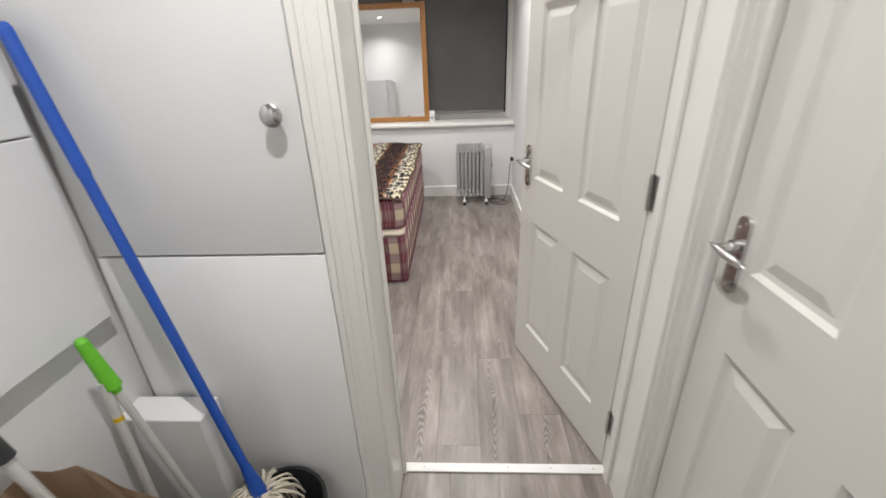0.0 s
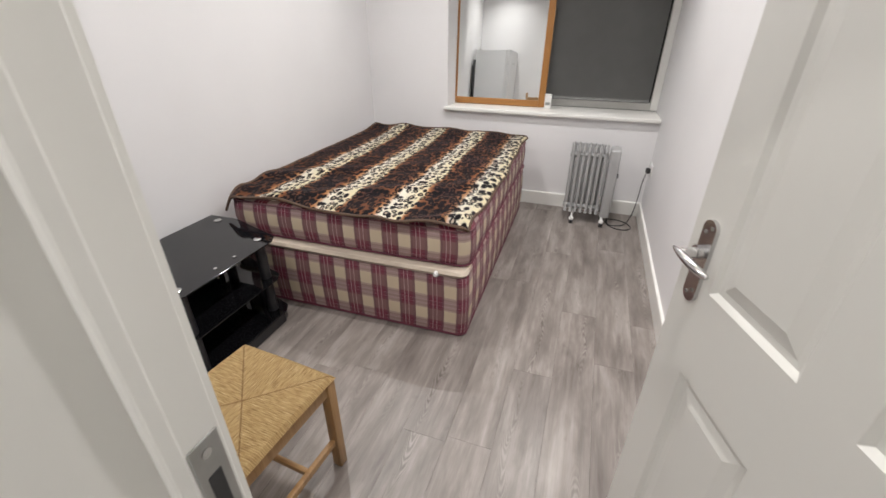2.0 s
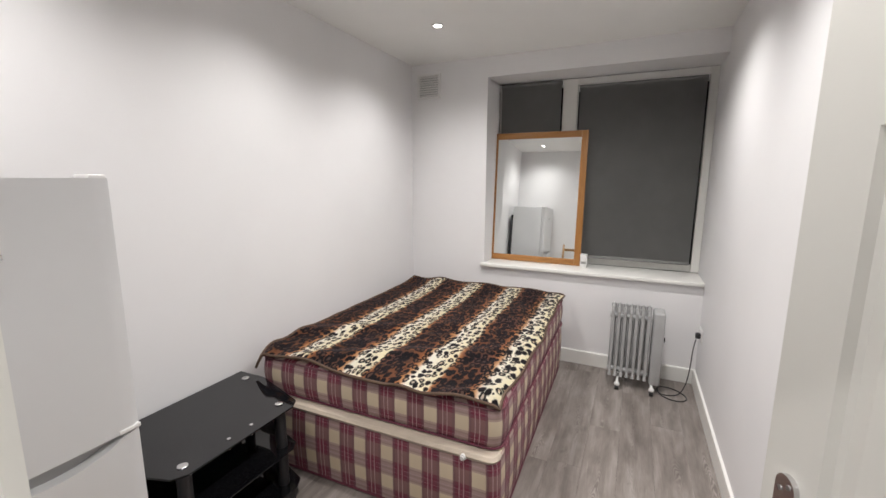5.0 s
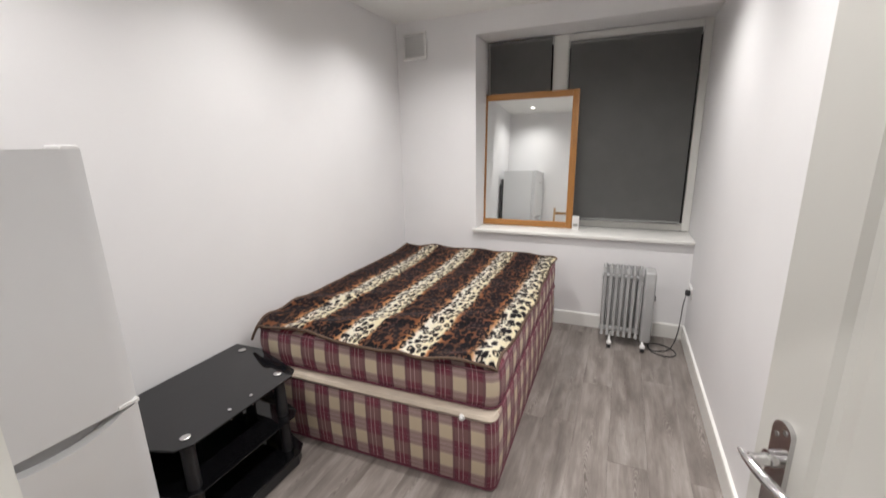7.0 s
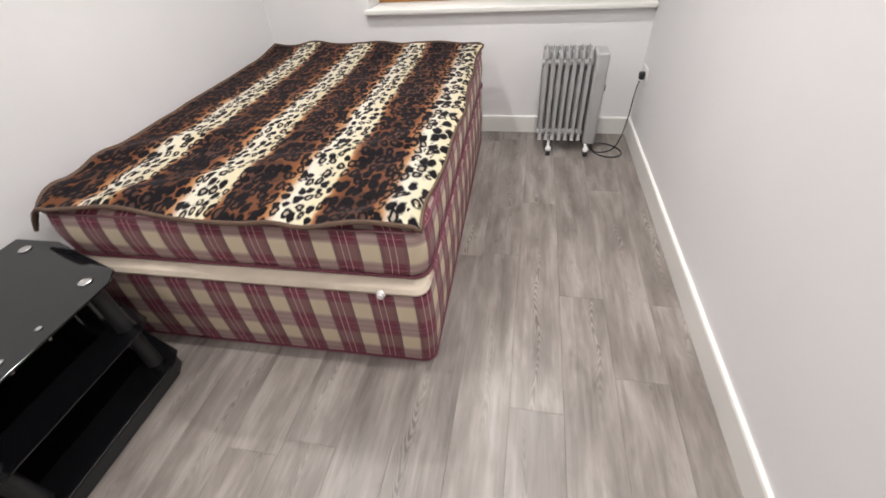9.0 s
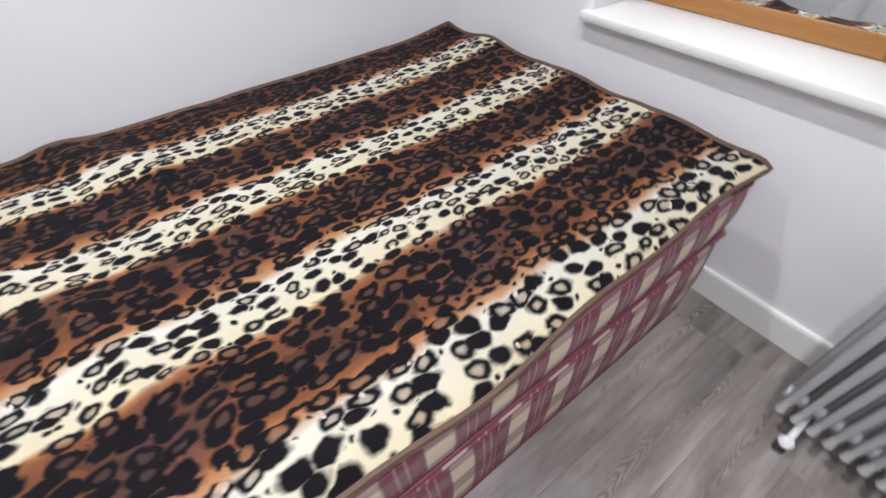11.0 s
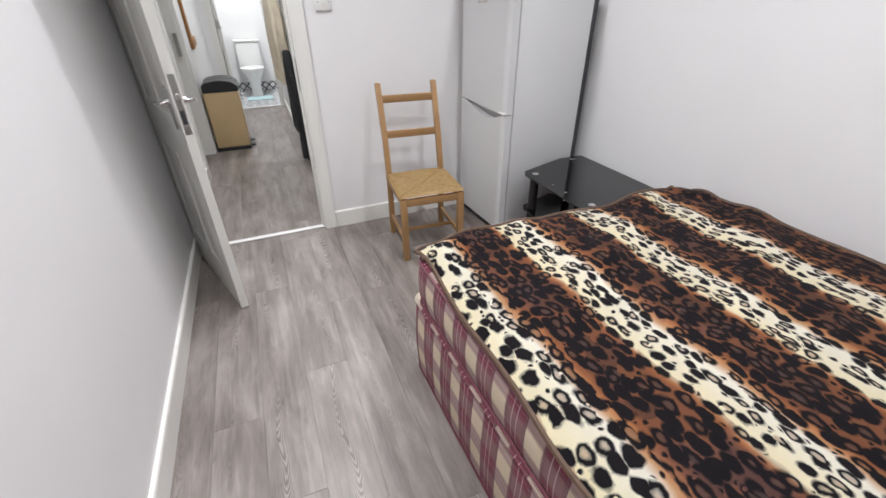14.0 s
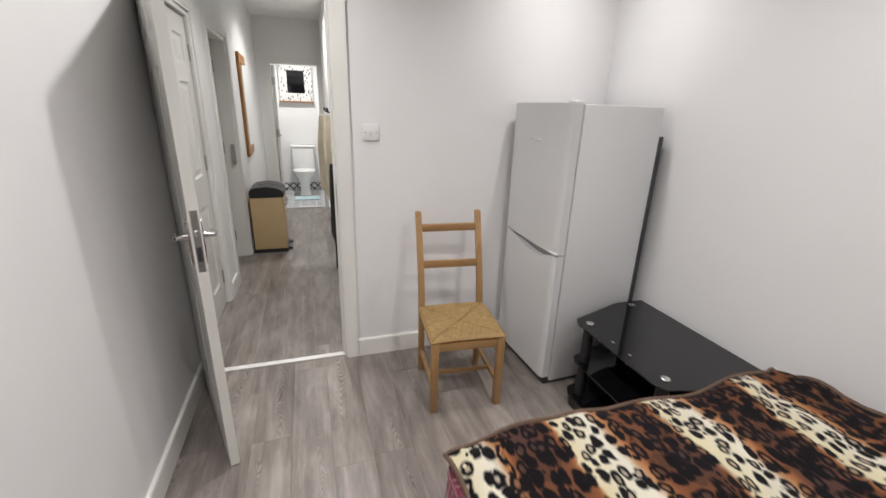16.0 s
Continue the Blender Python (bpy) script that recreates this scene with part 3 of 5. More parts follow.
bm = lining(bm_new(), (DOOR_L, -0.203), (DOOR_R, 0.003), HEAD, "y")
box(bm, (DOOR_L, -0.056, 0), (DOOR_L + 0.012, -0.040, HEAD), 0.002)
box(bm, (DOOR_R - 0.012, -0.090, 0), (DOOR_R, -0.056, HEAD), 0.002)
DOOR_TRIM = trim("trim_bedroom_door", bm, "white gloss lining of the bedroom doorway")
bm = bm_new()
architrave(bm, (DOOR_L - 0.012, 0.003), (DOOR_R + 0.5, 0.003), HEAD + 0.012, (0, 1))
bmesh.ops.delete(bm, geom=[v for v in bm.verts if v.co.x > 0.0], context="VERTS")
part("architrave", bm, MAT["gloss"], DOOR_TRIM, smooth=False)
bm = bm_new()
architrave(bm, (DOOR_L - 0.012, -0.203), (DOOR_R + 0.012, -0.203), HEAD + 0.012, (0, -1), w=0.062)
part("architrave", bm, MAT["gloss"], DOOR_TRIM, smooth=False)
for z in (0.226, 1.086, 1.786):
    part("hinge_plate", one_box((DOOR_R - 0.0022, -0.046, z - 0.05), (DOOR_R, -0.010, z + 0.05), 0.0008), MAT["steel"], DOOR_TRIM, "satin steel hinge plate")
bm = one_box((DOOR_L, -0.034, 0.912), (DOOR_L + 0.0022, -0.002, 1.095), 0.001)
strike = part("strike_plate", bm, MAT["steel"], DOOR_TRIM, "satin steel strike plate with latch slot")
bm = bm_new()
box(bm, (DOOR_L + 0.001, -0.026, 0.955), (DOOR_L + 0.003, -0.011, 1.052), 0.0008)
part("slot", bm, MAT["black_plastic"], strike)
for z in (0.928, 1.080):
    part("screw", rod(bm_new(), (DOOR_L + 0.001, -0.019, z), (DOOR_L + 0.004, -0.019, z), 0.005, seg=10), MAT["chrome"], strike)

for n, (y1, y0), depth in (("trim_side_door", SIDE_DOOR, 0.16), ("trim_second_door", SECOND_DOOR, 0.16)):
    xa = hall_x((y0 + y1) / 2)
    ob = trim(n, lining(bm_new(), (xa - 0.006, y0 + 0.002), (depth, y1 - 0.002), HEAD - 0.03, "x"), "white gloss door lining in the hall wall")
    far, near = (hall_x(y0 - 0.02), y0 - 0.02), (hall_x(y1 + 0.02), y1 + 0.02)
    part("architrave", architrave(bm_new(), near, far, HEAD, (-1, 0), w=0.055), MAT["gloss"], ob, smooth=False)
bm = one_box((hall_x(-2.1) + 0.02, SECOND_DOOR[1] + 0.002, 0.93), (hall_x(-2.1) + 0.05, SECOND_DOOR[1] + 0.036, 1.12), 0.001)
part("strike_plate", bm, MAT["steel"], ob, "satin steel strike plate")
bm = lining(bm_new(), (BATH_L + 0.03, HALL_Y - 0.103), (BATH_R, HALL_Y + 0.003), HEAD - 0.03, "y")
ob = trim("trim_bathroom_door", bm, "white gloss lining of the bathroom doorway")
part("architrave", architrave(bm_new(), (BATH_L + 0.02, HALL_Y + 0.003), (BATH_R + 0.02, HALL_Y + 0.003), HEAD, (0, 1), w=0.055), MAT["gloss"], ob, smooth=False)

bm = one_box((DOOR_L, -0.05, 0.0), (DOOR_R, -0.012, 0.009), 0.003, 2)
bar = solid("threshold_bar", bm, MAT["white_plastic"], "white metal threshold strip across the doorway", "threshold")
for i in range(5):
    part("screw", rod(bm_new(), (DOOR_L + 0.08 + i * 0.16, -0.031, 0.0085), (DOOR_L + 0.08 + i * 0.16, -0.031, 0.0098), 0.0035, seg=8), MAT["steel"], bar)
solid("threshold_bar", one_box((BATH_L, HALL_Y - 0.08, 0.0), (BATH_R, HALL_Y - 0.03, 0.012), 0.003, 2), MAT["white_plastic"], "white threshold strip at the bathroom door", "threshold")


def skirting(name, a, b, out, h=0.115, t=0.016):
    """A skirting board along the wall from a to b, with a sloped top."""
    a, b, o = Vector((*a, 0)), Vector((*b, 0)), Vector((*out, 0))
    bm = bm_new()
    prof = ((0, 0), (t, 0), (t, h - 0.010), (t * 0.80, h - 0.002), (0, h))
    ends = [[bm.verts.new(p + o * f + Vector((0, 0, z))) for f, z in prof] for p in (a, b)]
    n = len(prof)
    for j in range(n):
        bm.faces.new((ends[0][j], ends[0][(j + 1) % n], ends[1][(j + 1) % n], ends[1][j]))
    bm.faces.new(ends[0]), bm.faces.new(ends[1][::-1])
    return solid(name, bm, MAT["gloss"], "white gloss skirting board along the wall", "skirting", "structure", smooth=False)


skirting("baseboard_right", (0, 0.02), (0, Y_W), (-1, 0))
skirting("baseboard_window", (X_L, Y_W), (-0.016, Y_W), (0, -1))
skirting("baseboard_left", (X_L, 0.0), (X_L, Y_W - 0.016), (1, 0))
skirting("baseboard_door", (X_L + 0.016, 0), (DOOR_L - 0.084, 0), (0, 1))
skirting("baseboard_hall_right", (hall_x(-1.11), -1.11), (hall_x(-1.34), -1.34), (-1, 0))
skirting("baseboard_hall_right", (hall_x(-2.18), -2.18), (hall_x(HALL_Y), HALL_Y), (-1, 0))
skirting("baseboard_hall_left", (-0.91, -1.25), (-0.91, HALL_Y), (1, 0))
skirting("baseboard_hall_end", (BATH_R + 0.08, HALL_Y), (hall_x(HALL_Y) - 0.016, HALL_Y), (0, 1))

# ---- window recess ----
YB = Y_W + RECESS
bm = one_box((WIN_L - 0.027, Y_W - 0.035, SILL - 0.03), (-0.002, YB, SILL), 0.006, 2)
tagged(solid("window_sill", bm, MAT["gloss"], "deep white painted window sill board", "sill", "structure"))
win = tagged(new("window_1"), "white framed window behind grey roller blinds", "window", kind="structure")
bm = bm_new()
ZT = WIN_TOP
for x0, x1 in ((WIN_L, WIN_L + 0.06), (-1.15, -1.02), (-0.06, 0.0)):
    box(bm, (x0, YB, SILL), (x1, YB + 0.06, ZT), 0.004)
for z0, z1 in ((SILL, SILL + 0.06), (ZT - 0.06, ZT)):
    box(bm, (WIN_L + 0.06, YB + 0.002, z0), (-0.06, YB + 0.058, z1), 0.004)
part("window_frame", bm, MAT["gloss"], win, "white painted frame", smooth=False)
for x0, x1 in ((WIN_L + 0.06, -1.15), (-1.02, -0.06)):
    part("pane", one_box((x0, YB + 0.03, SILL + 0.06), (x1, YB + 0.036, ZT - 0.06)), MAT["black_glass"], win, "dark night-time glass pane", smooth=False)


def roller_blind(x0, x1, z0, z1, y):
    b = empty("roller_blind", (0, 0, 0), "charcoal grey fabric roller blind pulled down over the window", "blind", "roller blinds")
    bm = bm_new()
    rod(bm, (x0, y, z1 - 0.022), (x1, y, z1 - 0.022), 0.020, seg=16)
    part("roller", bm, MAT["blind"], b)
    bm = bm_new()
    n = 10
    rows = [[bm.verts.new((x0 + 0.006 + (x1 - x0 - 0.012) * i / n, y - 0.019 + 0.0015 * math.sin(i * 1.7), z)) for i in range(n + 1)] for z in (z0 + 0.02, z1 - 0.022)]
    for i in range(n):
        bm.faces.new((rows[0][i], rows[0][i + 1], rows[1][i + 1], rows[1][i]))
    bmesh.ops.solidify(bm, geom=bm.faces, thickness=0.0015)
    part("fabric", bm, MAT["blind"], b, "charcoal blackout fabric")
    part("hem_bar", one_box((x0 + 0.006, y - 0.024, z0), (x1 - 0.006, y - 0.014, z0 + 0.024), 0.004, 2), MAT["blind"], b)
    for x in (x0 - 0.004, x1):
        part("bracket", one_box((x, y - 0.024, z1 - 0.048), (x + 0.004, y + 0.03, z1), 0.001), MAT["white_plastic"], b)
    return b


roller_blind(WIN_L + 0.03, -1.145, 1.0, WIN_TOP - 0.012, YB - 0.04)
roller_blind(-1.005, -0.075, 0.862, WIN_TOP - 0.065, YB - 0.04)

# wooden mirror that leans in the recess
MW, MH = 0.848, 1.165
mir = empty("framed_mirror", (-1.75, 3.640, SILL + 0.001), "large mirror in a honey pine frame leaning on the window sill", "mirror")
mir.matrix_world = pose(-1.757, 3.640, SILL + 0.001, -4.0, 0, 0)
fw = 0.055
for lo, hi in (((0, 0, 0), (fw, 0.022, MH)), ((MW - fw, 0, 0), (MW, 0.022, MH))):
    part("frame_stile", one_box(lo, hi, 0.005, 2), MAT["frame_oak"], mir, "honey-stained pine")
for z in (0, MH - fw):
    part("frame_rail", one_box((fw, 0.0005, z), (MW - fw, 0.0215, z + fw), 0.005, 2), MAT["frame_oak_x"], mir, "honey-stained pine")
part("glass", one_box((fw - 0.008, 0.009, fw - 0.008), (MW - fw + 0.008, 0.014, MH - fw + 0.008)), MAT["mirror"], mir, "silvered mirror glass", smooth=False)
part("backing", one_box((0.02, 0.0145, 0.02), (MW - 0.02, 0.020, MH - 0.02)), MAT["dark"], mir, smooth=False)


# ---- the bed ----
BED = pose(-0.950, 1.456, 0, 0, 0, 1.1)
BW, BL = 1.38, 1.86


def outline(lo, hi, r, joint=0):
    """A rounded outline in plan; joint 1 squares off the far end and -1 the near one, where two halves meet."""
    pts = rounded((lo[0], lo[1] - (r if joint < 0 else 0)), (hi[0], hi[1] + (r if joint > 0 else 0)), r, 6)
    return [(x, min(max(y, lo[1]), hi[1])) for x, y in pts]


def padded(lo, hi, z0, z1, r, edge, shift=0.0, joint=0):
    """An upholstered block: round corners, soft top and bottom edges, with a woven check laid round it."""
    bm = bm_new()
    uv = bm.loops.layers.uv.new("UVMap")
    levels = []
    for i in range(4):
        a = radians(90 * i / 3)
        levels.append((edge * (1 - math.sin(a)), z0 + edge * (1 - math.cos(a))))
    mids = 5
    for i in range(1, mids):
        f = i / mids
        levels.append((-0.006 * math.sin(math.pi * f), z0 + edge + (z1 - z0 - 2 * edge) * f))
    for i in range(4):
        a = radians(90 * i / 3)
        levels.append((edge * (1 - math.cos(a)), z1 - edge * (1 - math.sin(a))))
    base = []
    out = outline(lo, hi, r, joint)
    for p, q in zip(out, out[1:] + out[:1]):
        n = max(1, int(math.dist(p, q) / 0.08))
        base += [(p[0] + (q[0] - p[0]) * k / n, p[1] + (q[1] - p[1]) * k / n) for k in range(n)]
    ref = [0.0]
    for p, q in zip(base, base[1:] + base[:1]):
        ref.append(ref[-1] + math.dist(p, q))
    n = len(base)
    cx, cy = (lo[0] + hi[0]) / 2, (lo[1] + hi[1]) / 2
    hx, hy = (hi[0] - lo[0]) / 2, (hi[1] - lo[1]) / 2
    rows = []
    for inset, z in levels:
        rows.append([bm.verts.new((cx + (x - cx) * (hx - inset) / hx, cy + (y - cy) * (hy - inset) / hy, z)) for x, y in base])
    for a, b, (_, za), (_, zb) in zip(rows, rows[1:], levels, levels[1:]):
        for j in range(n):
            f = bm.faces.new((a[j], a[(j + 1) % n], b[(j + 1) % n], b[j]))
            for loop, uvv in zip(f.loops, ((ref[j], za + shift), (ref[j + 1], za + shift), (ref[j + 1], zb + shift), (ref[j], zb + shift))):
                loop[uv].uv = uvv
    for row, flip in ((rows[0], True), (rows[-1], False)):
        f = bm.faces.new(row[::-1] if flip else row)
        for loop in f.loops:
            loop[uv].uv = (loop.vert.co.x, loop.vert.co.y)
    return bm


bed = empty("divan_bed", (0, 0, 0), "double divan bed in maroon and cream plaid fabric against the wall", "bed")
bed.matrix_world = BED
half = BL / 2
for y0, y1, joint in ((-0.026, half - 0.001, 1), (half + 0.001, BL, -1)):
    part("divan_base", padded((-BW, y0), (0, y1), 0.010, 0.352, 0.045, 0.012, joint=joint), MAT["plaid"], bed, "divan half in maroon and cream plaid ticking")
for y0, y1, joint in ((-0.029, half - 0.0015, 1), (half + 0.0015, BL - 0.004, -1)):
    bm = padded((-BW - 0.002, y0), (-0.003, y1), 0.350, 0.386, 0.046, 0.010, joint=joint)
    part("top_roll", bm, MAT["ticking"], bed, "cream fabric strip along the top of the base")
part("side_border", padded((-0.06, 0.035), (0.0, BL - 0.006), 0.348, 0.389, 0.012, 0.010), MAT["plaid"], bed, "plaid border along the side of the base")
MATT = (-BW + 0.012, 0.018), (0.0, BL - 0.006)
mat_ob = part("mattress", padded(*MATT, 0.385, 0.592, 0.06, 0.03, shift=0.075), MAT["plaid"], bed, "plaid mattress with piped edges")
for z in (0.397, 0.577):
    out = rounded((MATT[0][0] - 0.0005, MATT[0][1] - 0.0005), (MATT[1][0] + 0.0005, MATT[1][1] + 0.0005), 0.06, 6)
    part("piping", tube(bm_new(), [(x, y, z) for x, y in out], 0.0048, 6, True), MAT["plaid"] if z > 0.5 else MAT["maroon_piping"], mat_ob)
out = rounded((-BW + 0.006, -0.020), (-0.006, BL - 0.006), 0.04, 6)
part("base_piping", tube(bm_new(), [(x, y, 0.010) for x, y in out], 0.009, 6, True), MAT["maroon_piping"], bed, "dark piping at the floor edge")
for cx, cy in ((-0.1, 0.1), (-BW + 0.1, 0.1), (-0.1, BL - 0.1), (-BW + 0.1, BL - 0.1), (-0.1, half - 0.1), (-BW + 0.1, half - 0.1)):
    part("castor", rod(bm_new(), (cx, cy, 0), (cx, cy, 0.04), 0.022), MAT["black_plastic"], bed)
clip = bm_new()
rod(clip, (-0.150, -0.022, 0.362), (-0.150, -0.040, 0.362), 0.017, 0.013, 14)
rod(clip, (-0.150, -0.040, 0.362), (-0.150, -0.048, 0.362), 0.009, seg=12)
part("link_knob", clip, MAT["white_plastic"], bed, "pale plastic link knob on the foot end")

# leopard blanket
NX, NY = 68, 96


def blanket_z(u, v):
    """Height of the cloth over the mattress at u across and v along, both 0 to 1."""
    z = 0.609 + 0.0045 * noise.noise(Vector((u * 3.1, v * 4.3, 1.7))) + 0.003 * noise.noise(Vector((u * 9, v * 12, 4.2)))
    foot = max(0.0, 1 - v / 0.55)
    wave = math.sin((u * 1.25 + v * 2.6) * 8.0 + 1.2 * noise.noise(Vector((u * 2.2, v * 2.6, 3.3))))
    z += 0.024 * foot * max(0.0, wave) ** 2 * min(1.0, u / 0.06 + 0.35)
    fold = math.sin((u * 2.3 - v * 0.8) * 7.5 + 2.0 + 1.6 * noise.noise(Vector((u * 1.7, v * 2.1, 6.1))))
    z += 0.012 * max(0.0, 1 - v / 0.3) * max(0.0, fold) ** 2
    head = max(0.0, (v - 0.84) / 0.16)
    z += 0.055 * head * (0.50 + 0.55 * noise.noise(Vector((u * 7.0, v * 3, 8.1)))) * (0.5 + 0.5 * u)
    return z


bm = bm_new()
grid = []
for j in range(NY + 1):
    row = []
    v = j / NY
    for i in range(NX + 1):
        u = i / NX
        e_r = 0.010 * math.sin(v * 9.0 + 0.7) + 0.006 * math.sin(v * 23.0)
        e_f = 0.014 * math.sin(u * 8.0 + 2.1) + 0.006 * math.sin(u * 21.0)
        x = -(-0.012 + e_r) * (1 - u) - 0.012 * (1 - u) + (-BW + 0.004) * u
        y = (0.000 + e_f) * (1 - v) + (BL - 0.004) * v
        z = blanket_z(u, v)
        z -= 0.016 * max(0.0, 1 - u / 0.02) + 0.012 * max(0.0, 1 - v / 0.02)
        if u > 0.93 and v < 0.10:
            drop = ((u - 0.93) / 0.07) * ((0.10 - v) / 0.10)
            x += 0.012 * drop
            y -= 0.012 * drop
            z += 0.020 * math.sin(math.pi * drop) - 0.07 * drop * drop
        row.append(bm.verts.new((x, y, z)))
    grid.append(row)
for a, b in zip(grid, grid[1:]):
    for i in range(NX):
        bm.faces.new((a[i], a[i + 1], b[i + 1], b[i]))
border = [tuple(v.co) for v in grid[0]] + [tuple(r[-1].co) for r in grid[1:]] + [tuple(v.co) for v in grid[-1][-2::-1]] + [tuple(r[0].co) for r in grid[-2:0:-1]]
bmesh.ops.solidify(bm, geom=bm.faces, thickness=0.006)
blanket = empty("leopard_blanket", (0, 0, 0), "leopard print plush blanket spread over the bed", "blanket")
blanket.matrix_world = BED
part("cloth", bm, MAT["leopard"], blanket, "plush with cream and russet leopard bands")
part("hem", tube(bm_new(), border, 0.0075, 6, True), MAT["hem"], blanket, "dark brown sewn hem")


# ---- fridge freezer ----
fr = empty("fridge_freezer", (0, 0, 0), "tall white fridge freezer in the corner, doors closed", "fridge")
FX0, FX1, FY0, FY1, FH, SPLIT = -2.375, -1.828, 0.045, 0.588, 1.538, 0.795
fr.matrix_world = Matrix.Translation((FX1, FY1, 0)) @ Matrix.Rotation(radians(2.5), 4, "Z") @ Matrix.Translation((-FX1, -FY1, 0))
part("body", one_box((FX0, FY0, 0.02), (FX1 - 0.062, FY1, FH - 0.004), 0.008, 2), MAT["fridge"], fr, "white enamelled casing")
part("gasket", one_box((FX1 - 0.063, FY0 + 0.012, 0.06), (FX1 - 0.054, FY1 - 0.012, FH - 0.016)), MAT["white_plastic"], fr, smooth=False)


def fridge_door(z0, z1, top):
    """A fridge door with a handhold scooped out of the edge that faces the other door."""
    bm = bm_new()
    ys = [FY0 + (FY1 - FY0) * i / 24 for i in range(25)]
    low, high = [], []
    for i, y in enumerate(ys):
        f = i / 24
        dip = 0.020 * (1 - f) ** 1.5 if f < 0.9 else 0.0
        scoop = 0.0
        if 0.06 < f < 0.93:
            g = (f - 0.06) / 0.87
            scoop = 0.044 * math.sin(math.pi * g ** 1.6) ** 0.9
        low.append(z0 + (dip if top else 0.0)), high.append(z1 + (0.0 if top else dip - scoop))
    back = [[bm.verts.new((FX1 - 0.054, y, z)) for y, z in zip(ys, zz)] for zz in (low, high)]
    front = [[bm.verts.new((FX1 - (0.012 if e in (0, 24) else 0.0), y, z)) for e, (y, z) in enumerate(zip(ys, zz))] for zz in (low, high)]
    for i in range(24):
        bm.faces.new((front[0][i], front[0][i + 1], front[1][i + 1], front[1][i]))
        bm.faces.new((back[0][i], back[0][i + 1], back[1][i + 1], back[1][i]))
        bm.faces.new((front[0][i], front[0][i + 1], back[0][i + 1], back[0][i]))
        bm.faces.new((front[1][i], front[1][i + 1], back[1][i + 1], back[1][i]))
    for e in (0, 24):
        bm.faces.new((front[0][e], front[1][e], back[1][e], back[0][e]))
    return bm


part("fridge_door", fridge_door(SPLIT, FH, True), MAT["fridge"], fr, "upper white door with scooped grip")
part("freezer_door", fridge_door(0.055, SPLIT - 0.006, False), MAT["fridge"], fr, "lower white door")
# grey instead of fridge white: the recess's shade is put into its colour
part("grip_recess", one_box((FX1 - 0.053, FY0 + 0.02, SPLIT - 0.045), (FX1 - 0.036, FY1 - 0.02, SPLIT + 0.02)), MAT["radiator"], fr, "grip behind the door edge, its shade put in as grey", smooth=False)
part("grip_lip", one_box((FX1 - 0.030, FY1 - 0.060, SPLIT - 0.001), (FX1 + 0.004, FY1 - 0.001, SPLIT + 0.012), 0.003, 2), MAT["white_plastic"], fr, "raised white grip end")
part("badge", one_box((FX1, 0.245, 1.352), (FX1 + 0.002, 0.345, 1.364), 0.0006), MAT["chrome"], fr, "small silver maker's badge")
part("plinth", one_box((FX0 + 0.02, FY0 + 0.012, 0.0), (FX1 - 0.03, FY1 - 0.012, 0.05)), MAT["dark"], fr, smooth=False)
part("condenser", one_box((FX0 - 0.035, FY0 + 0.03, 0.06), (FX0 - 0.001, FY1 - 0.006, 1.39), 0.002), MAT["dark"], fr, "dark condenser panel at the back")
part("top_hinge", one_box((FX1 - 0.07, FY1 - 0.05, FH - 0.004), (FX1 - 0.006, FY1 - 0.006, FH + 0.010), 0.003), MAT["white_plastic"], fr)


# ---- black glass television stand ----
tv = empty("tv_stand", (0, 0, 0), "black glass television stand with chrome caps beside the bed", "tv stand")
TOP = [(-2.425, 0.605), (-2.25, 0.600), (-1.925, 0.705), (-1.895, 0.755), (-1.895, 1.255), (-1.925, 1.305), (-2.25, 1.41), (-2.425, 1.405)]


def glass_shelf(z0, z1, shrink, name, label):
    cx, cy = -2.15, 1.01
    bm = prism(bm_new(), [(cx + (x - cx) * shrink, cy + (y - cy) * shrink) for x, y in TOP], z0, z1)
    bmesh.ops.bevel(bm, geom=[e for e in bm.edges], offset=0.0018, segments=1, affect="EDGES")
    part(name, bm, MAT["black_glass"], tv, label, smooth=False)


glass_shelf(0.478, 0.486, 1.0, "top", "black tempered glass top")
glass_shelf(0.262, 0.268, 0.97, "shelf", "black glass shelf")
glass_shelf(0.060, 0.068, 1.0, "base", "black glass base")
for x, y in ((-1.957, 0.770), (-1.970, 1.243), (-2.320, 0.648), (-2.330, 1.356)):
    leg = part("leg", rod(bm_new(), (x, y, 0.0), (x, y, 0.478), 0.026, seg=18), MAT["black_plastic"], tv, "black lacquered tube leg")
    part("cap", lathe(bm_new(), [(0.019, 0.486), (0.019, 0.489), (0.015, 0.4915), (0.004, 0.492)], 18, Matrix.Translation((x, y, 0))), MAT["chrome"], leg, "chrome cap")
for y in (0.955, 1.065):
    pin = part("pin", rod(bm_new(), (-1.946, y, 0.44), (-1.946, y, 0.478), 0.004, seg=8), MAT["chrome"], tv)
    part("pin_cap", lathe(bm_new(), [(0.008, 0.486), (0.008, 0.489), (0.003, 0.490)], 14, Matrix.Translation((-1.946, y, 0))), MAT["chrome"], pin, "small chrome cap")
part("plinth", prism(bm_new(), [(-2.15 + (x + 2.15) * 0.965, 1.01 + (y - 1.01) * 0.965) for x, y in TOP], 0.0, 0.0602), MAT["black_plastic"], tv, "black lacquered plinth", smooth=False)
part("back_panel", one_box((-2.402, 0.66, 0.068), (-2.392, 1.35, 0.478)), MAT["black_glass"], tv, "black back panel", smooth=False)


